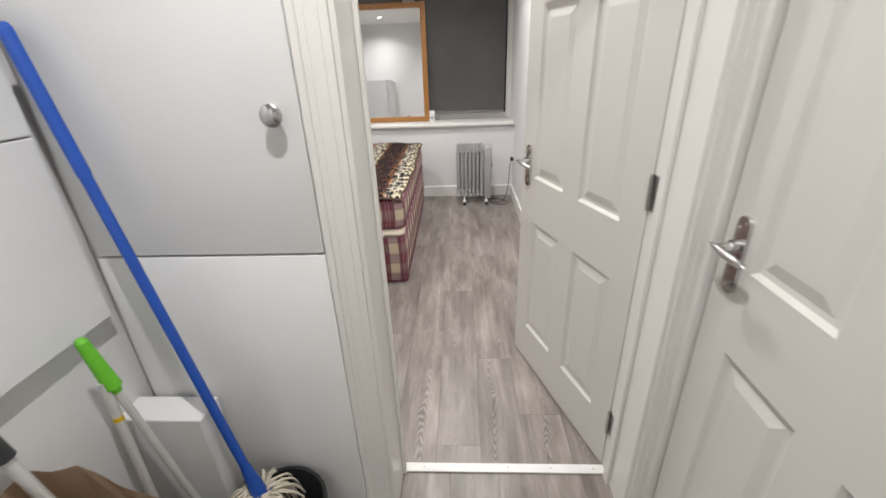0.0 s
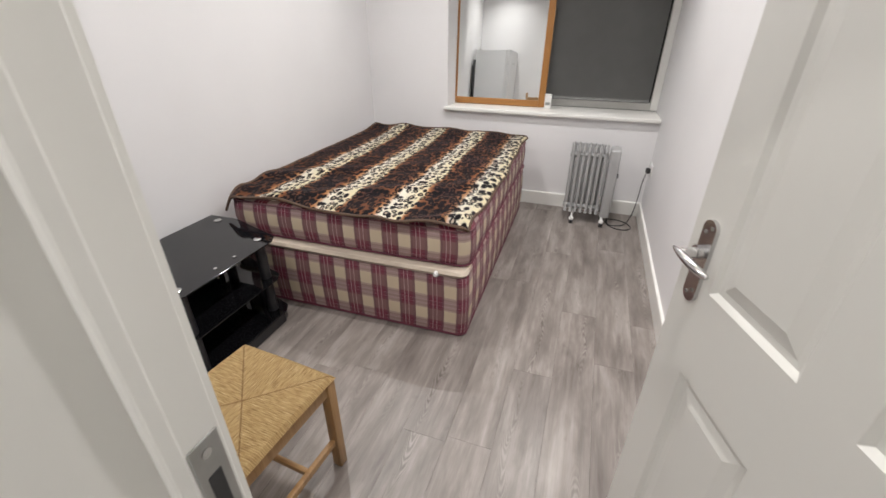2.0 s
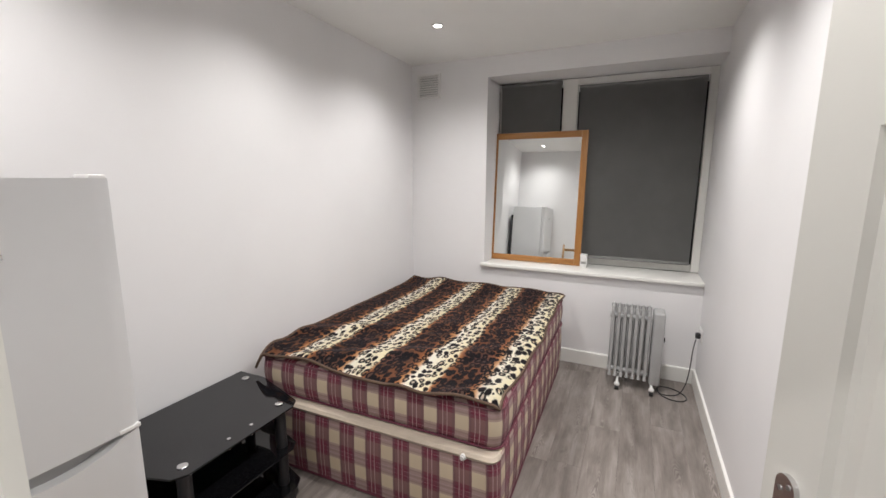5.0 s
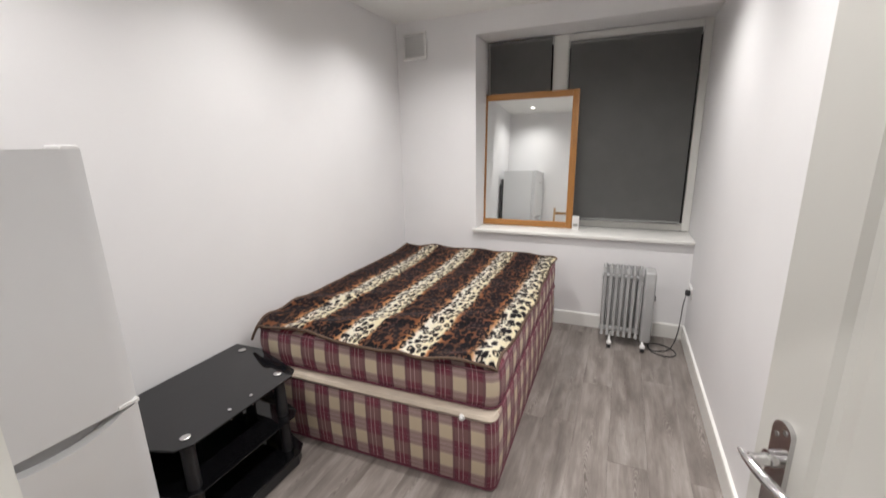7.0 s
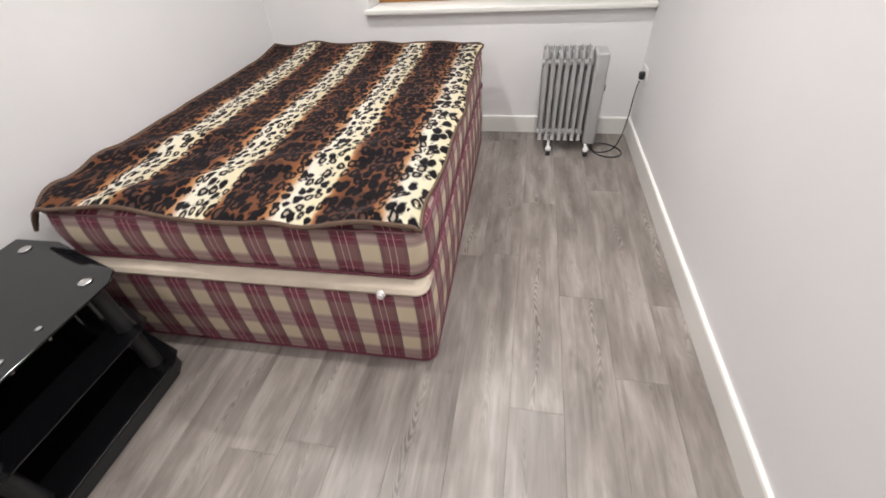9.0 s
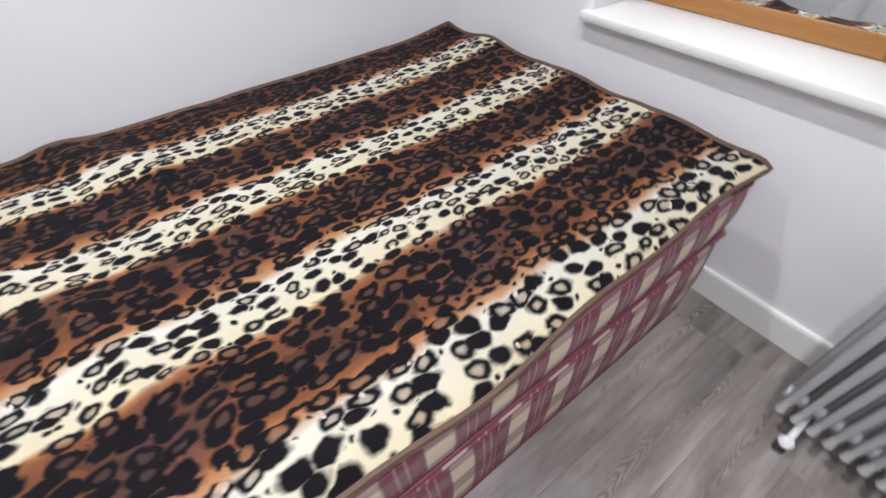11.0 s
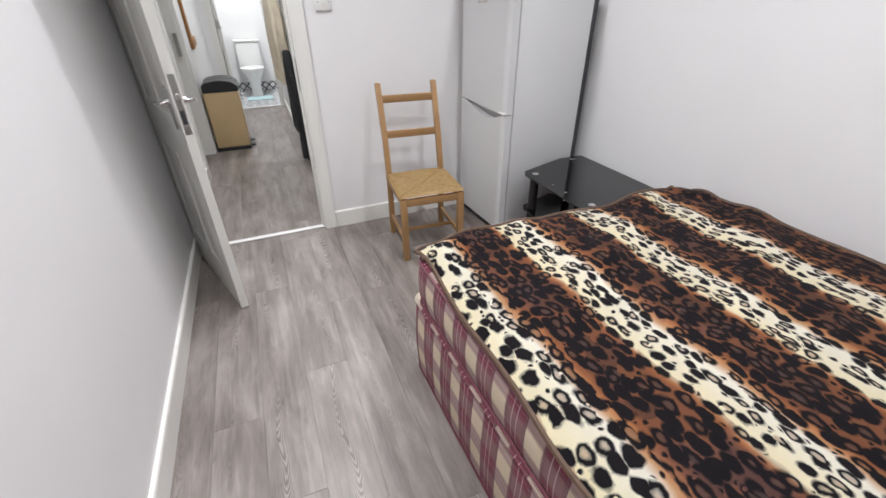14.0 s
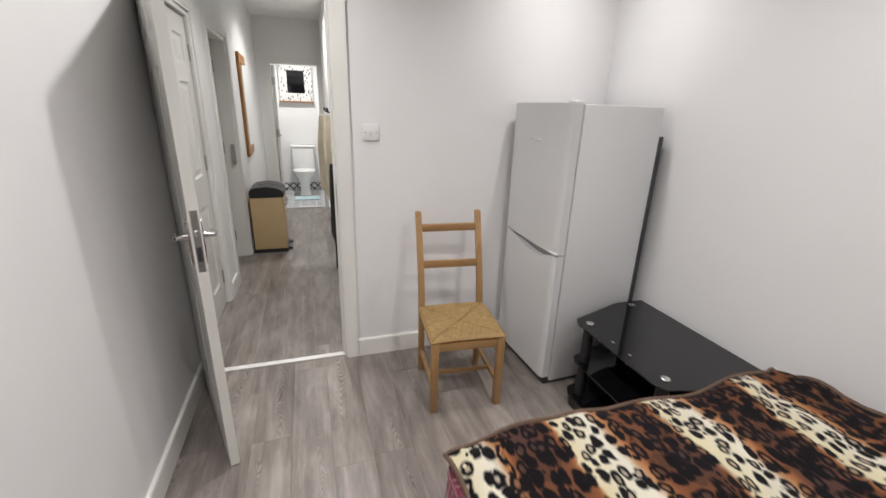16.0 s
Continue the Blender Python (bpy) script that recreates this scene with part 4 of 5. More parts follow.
# ---- rush-seated chair ----
def rush_material():
    m = material("rush_weave", (0.5, 0.33, 0.13), 0.6)
    k = Nodes(m)
    p = k.coords("Object")
    x, y, _ = k.split(p)
    ax, ay = k.math("ABSOLUTE", x), k.math("ABSOLUTE", k.math("SUBTRACT", y, 0.006))
    side = k.math("GREATER_THAN", ax, ay)
    # strands run over the outer rail of each triangle, and meet in two seams
    across = k.math("ADD", k.math("MULTIPLY", y, side), k.math("MULTIPLY", x, k.math("SUBTRACT", 1.0, side)))
    along = k.math("ADD", k.math("MULTIPLY", x, side), k.math("MULTIPLY", y, k.math("SUBTRACT", 1.0, side)))
    seam = k.math("LESS_THAN", k.math("ABSOLUTE", k.math("SUBTRACT", ax, ay)), 0.0035)
    comb = k.add("ShaderNodeCombineXYZ")
    k.put(comb.inputs[0], k.math("MULTIPLY", across, 230.0)), k.put(comb.inputs[1], k.math("MULTIPLY", along, 26.0)), k.put(comb.inputs[2], k.math("MULTIPLY", side, 7.0))
    strand = k.noise(comb.outputs[0], 1.0, 3, 0.6)
    wave = k.math("SINE", k.math("MULTIPLY", across, 1050.0))
    f = k.math("SUBTRACT", k.math("ADD", strand, k.math("MULTIPLY", wave, 0.05)), k.math("MULTIPLY", seam, 0.22))
    k.put(k.b.inputs["Base Color"], k.ramp(f, [(0.25, (0.26, 0.15, 0.05)), (0.45, (0.47, 0.31, 0.125)), (0.62, (0.60, 0.43, 0.20)), (0.78, (0.76, 0.62, 0.36))]))
    k.bump(f, 0.7, 0.003)
    return m


MAT["rush"] = rush_material()
CH = pose(-1.370, 0.452, 0, 0, 0, -4.6)
ch = empty("chair", (0, 0, 0), "honey pine ladder-back chair with a woven rush seat", "chair")
ch.matrix_world = CH
for sx in (-1, 1):
    bm = bm_new()
    # back leg: straight below the seat, raked above it
    pts = [(sx * 0.172, -0.19, 0.0), (sx * 0.172, -0.19, 0.43), (sx * 0.172, -0.228, 0.62), (sx * 0.174, -0.330, 0.942)]
    rings = []
    for (x, y, z), d in zip(pts, (0.016, 0.019, 0.018, 0.016)):
        rings.append([bm.verts.new((x + a * 0.0165, y + b * d, z)) for a, b in ((-1, -1), (1, -1), (1, 1), (-1, 1))])
    for a, b in zip(rings, rings[1:]):
        for j in range(4):
            bm.faces.new((a[j], a[(j + 1) % 4], b[(j + 1) % 4], b[j]))
    bm.faces.new(rings[0][::-1]), bm.faces.new(rings[-1])
    bmesh.ops.bevel(bm, geom=bm.edges[:], offset=0.004, segments=2, affect="EDGES")
    part("back_leg", bm, MAT["pine"], ch)
    part("front_leg", one_box((sx * 0.172 - 0.019, 0.165, 0), (sx * 0.172 + 0.019, 0.201, 0.405), 0.005, 2), MAT["pine"], ch)
    part("stretcher", one_box((sx * 0.172 - 0.009, -0.175, 0.115), (sx * 0.172 + 0.009, 0.167, 0.143), 0.004, 2), MAT["pine"], ch)
    part("side_apron", one_box((sx * 0.172 - 0.011, -0.175, 0.355), (sx * 0.172 + 0.011, 0.167, 0.398), 0.004, 2), MAT["pine"], ch)
part("front_apron", one_box((-0.155, 0.172, 0.355), (0.155, 0.194, 0.400), 0.004, 2), MAT["pine_x"], ch)
part("back_apron", one_box((-0.157, -0.199, 0.355), (0.157, -0.179, 0.400), 0.004, 2), MAT["pine_x"], ch)
part("cross_stretcher", one_box((-0.165, 0.03, 0.118), (0.165, 0.048, 0.140), 0.004, 2), MAT["pine_x"], ch)
for z, y in ((0.655, -0.239), (0.853, -0.302)):
    bm = one_box((-0.158, y - 0.009, z - 0.022), (0.158, y + 0.009, z + 0.022), 0.004, 2)
    part("back_slat", bm, MAT["pine_x"], ch)
bm = bm_new()
N = 28
rows = []
for j in range(N + 1):
    row = []
    for i in range(N + 1):
        x, y = (i / N - 0.5) * 2, (j / N - 0.5) * 2
        r = max(abs(x), abs(y))
        dip = 0.012 * (1 - abs(abs(x) - abs(y))) * (0.3 + 0.7 * (1 - r))
        z = 0.432 - dip - 0.014 * max(0.0, (r - 0.93) / 0.07) ** 2
        row.append(bm.verts.new((x * 0.196, y * 0.196 + 0.006, z)))
    rows.append(row)
for a, b in zip(rows, rows[1:]):
    for i in range(N):
        bm.faces.new((a[i], a[i + 1], b[i + 1], b[i]))
bmesh.ops.solidify(bm, geom=bm.faces, thickness=0.034)
part("rush_seat", bm, MAT["rush"], ch, "woven golden rush seat")


# ---- oil radiator ----
rd = empty("oil_radiator", (0, 0, 0), "grey oil-filled electric radiator on small castors, plugged in", "radiator")
RX, RY, RZ0, RZ1 = -0.617, 3.195, 0.078, 0.632
fin_me = None
for i in range(7):
    x = RX + 0.022 + i * 0.0400
    bm = bm_new()
    prof = rounded((-0.070, RZ0), (0.070, RZ1), 0.045, 5)
    rings = []
    for dx, inset in ((-0.0075, 0.012), (-0.002, 0.0), (0.002, 0.0), (0.0075, 0.012)):
        rings.append([bm.verts.new((dx, y * (1 - inset / 0.07), RZ0 + (z - RZ0) * (1 - inset / 0.3) + inset * 0.5)) for y, z in prof])
    for a, b in zip(rings, rings[1:]):
        for j in range(len(prof)):
            bm.faces.new((a[j], a[(j + 1) % len(prof)], b[(j + 1) % len(prof)], b[j]))
    bm.faces.new(rings[0]), bm.faces.new(rings[-1][::-1])
    # oil channels and the bent lip at the front edge
    for zz in (0.125, 0.545):
        rod(bm, (-0.021, -0.030, zz), (0.021, -0.030, zz), 0.020, seg=12)
    box(bm, (-0.0105, -0.073, RZ0 + 0.045), (0.0105, -0.068, RZ1 - 0.05), 0.002)
    # oil chamber and the folded rear flange
    box(bm, (-0.0165, -0.020, RZ0 + 0.030), (0.0165, 0.030, RZ1 - 0.030), 0.008, 2)
    box(bm, (-0.0185, 0.060, RZ0 + 0.020), (0.0185, 0.063, RZ1 - 0.020))
    for zz in (RZ0 + 0.03, RZ1 - 0.03):
        rod(bm, (0.0, -0.072, zz - 0.022), (0.0, -0.064, zz + 0.022), 0.013, 0.009, 10)
    if fin_me is None:
        fin_me = finish("fin", bm, MAT["radiator"], True)
    else:
        bm.free()
    ob = new("fin", fin_me)
    ob.location = (x, RY, 0)
    ob.parent = rd
cbx = RX + 0.022 + 7 * 0.0400 - 0.012
ctl = part("control_box", one_box((cbx, RY - 0.078, 0.060), (cbx + 0.076, RY + 0.078, 0.608), 0.016, 3), MAT["radiator"], rd, "grey plastic control housing")
for i in range(5):
    part("vent_slot", one_box((cbx + 0.012, RY - 0.0795, 0.50 - i * 0.014), (cbx + 0.060, RY - 0.077, 0.503 - i * 0.014)), MAT["radiator"], ctl, smooth=False)
bm = bm_new()
rod(bm, (cbx + 0.075, RY - 0.02, 0.40), (cbx + 0.086, RY - 0.02, 0.40), 0.020, 0.018, 18)
part("dial", bm, MAT["black_plastic"], ctl, "black thermostat dial")
for x in (RX + 0.082, cbx + 0.022):
    foot = part("foot_bar", tube(bm_new(), [(x, RY - 0.115, 0.048), (x, RY - 0.06, 0.062), (x, RY + 0.06, 0.062), (x, RY + 0.115, 0.048)], 0.009, 8), MAT["white_plastic"], rd)
    for dy in (-0.115, 0.115):
        bm = bm_new()
        rod(bm, (x - 0.013, RY + dy, 0.021), (x + 0.013, RY + dy, 0.021), 0.021, seg=16)
        part("castor", bm, MAT["black_plastic"], foot, "small black castor")
        bm = bm_new()
        lathe(bm, [(0.017, 0.036), (0.020, 0.046), (0.014, 0.058), (0.004, 0.061)], 14, Matrix.Translation((x, RY + dy, 0)))
        part("castor_cap", bm, MAT["white_plastic"], foot, "white castor cap")

# socket, plug and flex
so = empty("wall_socket", (-0.0005, 3.315, 0.435), "white plastic wall socket low on the wall", "socket")
part("plate", one_box((-0.010, -0.073, -0.043), (0.0, 0.073, 0.043), 0.004, 2), MAT["white_plastic"], so)
for dy in (-0.036, 0.036):
    part("switch", one_box((-0.014, dy - 0.007, 0.012), (-0.009, dy + 0.007, 0.030), 0.002), MAT["white_plastic"], so)
pl = empty("plug_and_flex", (0, 0, 0), "black plug and flex running from the socket to the radiator", "power cable")
part("plug", one_box((-0.044, 3.262, 0.414), (-0.0112, 3.298, 0.456), 0.008, 3), MAT["black_plastic"], pl, "black three-pin plug")
pts = [(-0.040, 3.262, 0.41), (-0.055, 3.235, 0.34), (-0.060, 3.225, 0.24), (-0.072, 3.215, 0.12), (-0.095, 3.20, 0.04), (-0.13, 3.17, 0.006), (-0.19, 3.13, 0.006),
       (-0.24, 3.135, 0.006), (-0.265, 3.19, 0.012), (-0.235, 3.245, 0.010), (-0.16, 3.25, 0.006), (-0.10, 3.20, 0.006), (-0.075, 3.13, 0.006), (-0.11, 3.075, 0.006),
       (-0.18, 3.07, 0.006), (-0.25, 3.12, 0.012), (-0.262, 3.18, 0.05), (-0.267, 3.20, 0.09)]


def smooth_path(points, n=6):
    """More points along a path, by Catmull-Rom."""
    p = [Vector(q) for q in points]
    p = [p[0]] + p + [p[-1]]
    res = []
    for a, b, c, d in zip(p, p[1:], p[2:], p[3:]):
        for i in range(n):
            t = i / n
            res.append(0.5 * ((2 * b) + (c - a) * t + (2 * a - 5 * b + 4 * c - d) * t * t + (3 * b - a - 3 * c + d) * t ** 3))
    return res + [p[-2]]


part("flex", tube(bm_new(), smooth_path(pts), 0.0038, 6), MAT["black_plastic"], pl, "black rubber flex")

# light switch
sw = empty("light_switch", (-0.985, 0.0, 1.362), "white plastic light switch beside the doorway", "switch")
part("plate", one_box((-0.043, 0.0005, -0.043), (0.043, 0.009, 0.043), 0.003, 2), MAT["white_plastic"], sw)
part("rocker", one_box((-0.008, 0.008, -0.013), (0.008, 0.013, 0.013), 0.002, 2), MAT["white_plastic"], sw)
for x in (-0.030, 0.030):
    part("screw", rod(bm_new(), (x, 0.008, 0), (x, 0.0098, 0), 0.004, seg=10), MAT["steel"], sw)

# extractor vent high on the window wall
ve = empty("wall_vent", (-2.272, Y_W, 2.363), "white louvred extractor vent high on the wall", "vent")
bm = bm_new()
for lo, hi in (((-0.115, -0.02, -0.11), (0.115, -0.0005, -0.088)), ((-0.115, -0.02, 0.088), (0.115, -0.0005, 0.11)), ((-0.115, -0.02, -0.088), (-0.092, -0.0005, 0.088)), ((0.092, -0.02, -0.088), (0.115, -0.0005, 0.088))):
    box(bm, lo, hi, 0.003)
part("frame", bm, MAT["white_plastic"], ve)
part("backing", one_box((-0.094, -0.006, -0.09), (0.094, -0.0008, 0.09)), MAT["radiator"], ve, "grey mesh backing", smooth=False)
for i in range(9):
    z = -0.078 + i * 0.0195
    part("slat", one_box((-0.092, -0.008, -0.0016), (0.092, 0.008, 0.0016), 0.0, turn=Matrix.Translation((0, -0.0135, z)) @ Matrix.Rotation(radians(-38), 4, "X")), MAT["white_plastic"], ve, smooth=False)


# ---- recessed spotlights ----
def downlight(x, y):
    d = empty("downlight", (x, y, CEIL), "white recessed ceiling spotlight, switched on", "downlight", "recessed spotlights")
    part("bezel", lathe(bm_new(), [(0.030, -0.001), (0.032, -0.007), (0.042, -0.006), (0.043, -0.0005)], 24), MAT["white_plastic"], d)
    part("lens", lathe(bm_new(), [(0.027, -0.0005), (0.027, -0.004), (0.020, -0.0055)], 20), MAT["lamp_glow"], d, "glowing lamp lens")


# the bathroom fixture is assumed, like its lamp
for sx, sy in BEDROOM_SPOTS + HALL_SPOTS + BATH_ADDED_SPOTS:
    downlight(sx, sy)

# small card box by the mirror
cb = empty("small_box", (-0.905, 3.60, SILL), "small white cardboard box on the window sill", "box")
part("carton", one_box((0, 0, 0), (0.055, 0.04, 0.115), 0.002), MAT["white_plastic"], cb, smooth=False)
part("print", one_box((0.008, -0.0012, 0.03), (0.047, -0.0004, 0.052)), MAT["steel"], cb, "grey printed bars", smooth=False)
bm = tube(bm_new(), [(-1.018, YB - 0.05, WIN_TOP - 0.06), (-1.018, YB - 0.05, 1.35), (-1.014, YB - 0.05, 1.335), (-1.010, YB - 0.05, 1.35), (-1.010, YB - 0.05, WIN_TOP - 0.06)], 0.0022, 6)
solid("blind_chain", bm, MAT["steel"], "thin bead chain hanging from the roller blind", "chain")


# ---- hall cupboards and cleaning things ----
CUP_Y, CUP_X0, CUP_X1 = -0.216, -1.465, -0.884
cu = empty("cupboard", (0, 0, 0), "flush white built-in cupboard with a chrome knob", "cupboard")
part("carcass", one_box((CUP_X0, CUP_Y + 0.004, 0.0), (CUP_X1 + 0.01, -0.2005, CEIL - 0.005)), MAT["cupboard"], cu, smooth=False)
up = part("upper_door", one_box((CUP_X0 + 0.006, CUP_Y - 0.018, 1.023), (CUP_X1, CUP_Y + 0.004, CEIL - 0.01), 0.0025, 2), MAT["cupboard"], cu, "flat white door")
part("lower_door", one_box((CUP_X0 + 0.006, CUP_Y - 0.018, 0.004), (CUP_X1, CUP_Y + 0.004, 1.017), 0.0025, 2), MAT["cupboard"], cu, "flat white door")
kn = Matrix.Translation((-0.936, CUP_Y - 0.018, 1.345)) @ Matrix.Rotation(radians(90), 4, "X")
part("knob", lathe(bm_new(), [(0.012, 0.0), (0.010, 0.008), (0.013, 0.013), (0.0225, 0.019), (0.0235, 0.025), (0.018, 0.030), (0.004, 0.033)], 22, kn), MAT["bright_chrome"], up, "round chrome knob")
part("filler", one_box((CUP_X1 + 0.0004, CUP_Y - 0.012, 0.0), (DOOR_L - 0.073, -0.2005, CEIL - 0.005), 0.003), MAT["gloss"], cu, "white filler strip", smooth=False)

wc = empty("wall_cabinet", (0, 0, 0), "handleless flat white cabinet panels on the hall wall", "cabinet")
part("lower_panel", one_box((-1.4995, -1.2, 0.862), (-1.466, -0.250, 1.316), 0.002), MAT["cupboard"], wc, smooth=False)
part("upper_panel", one_box((-1.4995, -1.2, 1.320), (-1.466, -0.250, 2.45), 0.002), MAT["cupboard"], wc, smooth=False)
bx = solid("pipe_boxing", one_box((-1.4995, -0.335, 0.0), (-1.262, -0.2455, 0.578), 0.003), MAT["cupboard"], "white painted pipe boxing in the corner", "boxing", "structure", smooth=False)

MAT["blue"] = worn("blue_plastic", (0.012, 0.075, 0.40), 0.35, amount=0.06, scale=20)
MAT["green"] = worn("green_plastic", (0.14, 0.52, 0.03), 0.4, amount=0.06, scale=20)
MAT["alu"] = worn("pale_tube", (0.62, 0.62, 0.60), 0.35, 0.2, amount=0.05, scale=20)
MAT["strand"] = worn("cotton_strands", (0.62, 0.57, 0.47), 0.85, amount=0.12, scale=60, grain=0.4, grain_scale=400)
MAT["paper"] = worn("brown_paper", (0.53, 0.405, 0.295), 0.75, amount=0.10, scale=9, grain=0.25, grain_scale=120)
MAT["yellow"] = worn("yellow_plastic", (0.65, 0.42, 0.02), 0.4)

mop = empty("mop", (0, 0, 0), "blue-handled cotton mop standing in a black bucket", "mop")
SOCK, TOPM = Vector((-1.152, -0.355, 0.335)), Vector((-1.418, -0.262, 1.530))
ax = (TOPM - SOCK).normalized()
bm = bm_new()
rod(bm, SOCK + ax * 0.05, TOPM - ax * 0.30, 0.0125, seg=14)
rod(bm, TOPM - ax * 0.30, TOPM - ax * 0.01, 0.0142, seg=14)
rod(bm, TOPM - ax * 0.01, TOPM, 0.0142, 0.010, 14)
part("handle", bm, MAT["blue"], mop, "blue plastic-coated handle")
bm = bm_new()
rod(bm, SOCK - ax * 0.02, SOCK + ax * 0.085, 0.024, 0.0135, 16)
rod(bm, SOCK - ax * 0.035, SOCK - ax * 0.02, 0.036, 0.036, 18)
part("socket", bm, MAT["blue"], mop, "blue plastic socket")
bm = bm_new()
rng = random.Random(11)
for i in range(70):
    a = rng.uniform(0, 2 * math.pi)
    r1, r2 = rng.uniform(0.02, 0.05), rng.uniform(0.06, 0.115)
    c = SOCK - ax * 0.03
    p = [c + Vector((0.02 * math.cos(a), 0.02 * math.sin(a), 0.0)), c + Vector((r1 * math.cos(a), r1 * math.sin(a), rng.uniform(0.005, 0.03))),
         c + Vector((r2 * 0.8 * math.cos(a + 0.2), r2 * 0.8 * math.sin(a + 0.2), -0.005)), c + Vector((r2 * math.cos(a + 0.3), r2 * math.sin(a + 0.3), rng.uniform(-0.10, -0.05)))]
    tube(bm, smooth_path(p, 3), 0.0042, 5)
tagged(part("strands", bm, MAT["strand"], mop, "off-white cotton strands"), kind="stuff")
bk = empty("bucket", (-1.088, -0.385, 0), "round black plastic bucket on the hall floor", "bucket")
part("tub", lathe(bm_new(), [(0.105, 0.0), (0.130, 0.272), (0.138, 0.277), (0.138, 0.290), (0.128, 0.290), (0.124, 0.272), (0.100, 0.012)], 28), MAT["black_plastic"], bk)

br = empty("floor_brush", (0, 0, 0), "white-handled brush with a green grip leaning on the cabinet", "broom")
P0, P1 = Vector((-1.415, -0.395, 0.885)), Vector((-1.27, -0.375, 0.03))
bd = (P1 - P0).normalized()
part("shaft", rod(bm_new(), P0 + bd * 0.10, P1, 0.010, seg=12), MAT["alu"], br, "pale metal tube")
bm = bm_new()
rod(bm, P0, P0 + bd * 0.135, 0.0135, 0.019, 14)
rod(bm, P0 - bd * 0.010, P0, 0.008, 0.0135, 14)
rod(bm, P0 + bd * 0.135, P0 + bd * 0.150, 0.013, 0.012, 14)
part("grip", bm, MAT["green"], br, "bright green plastic grip")
st = empty("cleaning_stick", (0, 0, 0), "pale metal cleaning stick with a yellow mark", "stick")
Q0, Q1 = Vector((-1.402, -0.402, 0.775)), Vector((-1.365, -0.465, 0.0))
part("shaft", rod(bm_new(), Q0, Q1, 0.011, seg=12), MAT["alu"], st)
qd = (Q1 - Q0).normalized()
part("band", rod(bm_new(), Q0 + qd * 0.10, Q0 + qd * 0.112, 0.0118, seg=12), MAT["yellow"], st, "yellow ring")


def crumpled_bag():
    bm = bm_new()
    out = rounded((-0.165, -0.085), (0.165, 0.085), 0.02, 2)
    fine = []
    for p, q in zip(out, out[1:] + out[:1]):
        n = max(1, int(math.dist(p, q) / 0.03))
        fine += [(p[0] + (q[0] - p[0]) * k / n, p[1] + (q[1] - p[1]) * k / n) for k in range(n)]
    rows = []
    for k in range(13):
        f = k / 12
        row = []
        for x, y in fine:
            d = Vector((x * 7, y * 7, f * 3.2))
            s = 1 - 0.10 * f + 0.09 * noise.noise(d) + 0.08 * noise.noise(d * 3.4)
            z = f * (0.69 - 0.95 * max(0, x + 0.05) + 0.05 * noise.noise(Vector((x * 11, y * 11, 2.0))))
            row.append(bm.verts.new((x * s, y * s * (1 - 0.35 * f), z)))
        rows.append(row)
    n = len(fine)
    for a, b in zip(rows, rows[1:]):
        for j in range(n):
            bm.faces.new((a[j], a[(j + 1) % n], b[(j + 1) % n], b[j]))
    bm.faces.new(rows[0][::-1])
    bmesh.ops.solidify(bm, geom=bm.faces, thickness=0.002)
    return bm


bag = empty("paper_bag", (-1.315, -0.60, 0), "crumpled brown paper bag standing on the hall floor", "bag", rz=8)
part("paper", crumpled_bag(), MAT["paper"], bag, smooth=False)
dp = empty("dustpan_pole", (0, 0, 0), "steel pole with a dark grip standing in the paper bag", "pole")
part("pole", rod(bm_new(), (-1.435, -0.605, 0.775), (-1.30, -0.58, 0.02), 0.012, seg=12), MAT["alu"], dp)
part("grip", rod(bm_new(), (-1.452, -0.608, 0.87), (-1.435, -0.605, 0.77), 0.017, 0.019, 14), MAT["dark"], dp, "dark plastic grip")


# ---- hall: bin, mirror, coats ----
MAT["beige"] = worn("beige_enamel", (0.60, 0.44, 0.24), 0.4, amount=0.04, scale=6)
bn = empty("pedal_bin", (0, 0, 0), "beige recycling bin with two black lids", "bin")
part("body", one_box((-0.375, -2.565, 0.03), (-0.055, -2.160, 0.585), 0.018, 3), MAT["beige"], bn, "beige enamelled body")
part("base", one_box((-0.380, -2.570, 0.0), (-0.050, -2.155, 0.034), 0.008, 2), MAT["black_plastic"], bn)
for y0, y1 in ((-2.570, -2.365), (-2.360, -2.155)):
    bm = prism(bm_new(), [(-0.385, 0.585), (-0.058, 0.585), (-0.058, 0.650), (-0.10, 0.680), (-0.22, 0.694), (-0.33, 0.676), (-0.385, 0.635)], y0, y1)
    for v in bm.verts:
        v.co = Vector((v.co.x, v.co.z, v.co.y))
    bmesh.ops.bevel(bm, geom=bm.edges[:], offset=0.006, segments=2, affect="EDGES")
    part("lid", bm, MAT["black_plastic"], bn, "glossy black domed lid")
    part("pedal", one_box((-0.425, (y0 + y1) / 2 - 0.04, 0.012), (-0.378, (y0 + y1) / 2 + 0.04, 0.024), 0.004, 2), MAT["black_plastic"], bn)
    part("handle", tube(bm_new(), [(-0.378, y0 + 0.05, 0.50), (-0.402, y0 + 0.055, 0.50), (-0.402, y1 - 0.055, 0.50), (-0.378, y1 - 0.05, 0.50)], 0.006, 8), MAT["chrome"], bn)

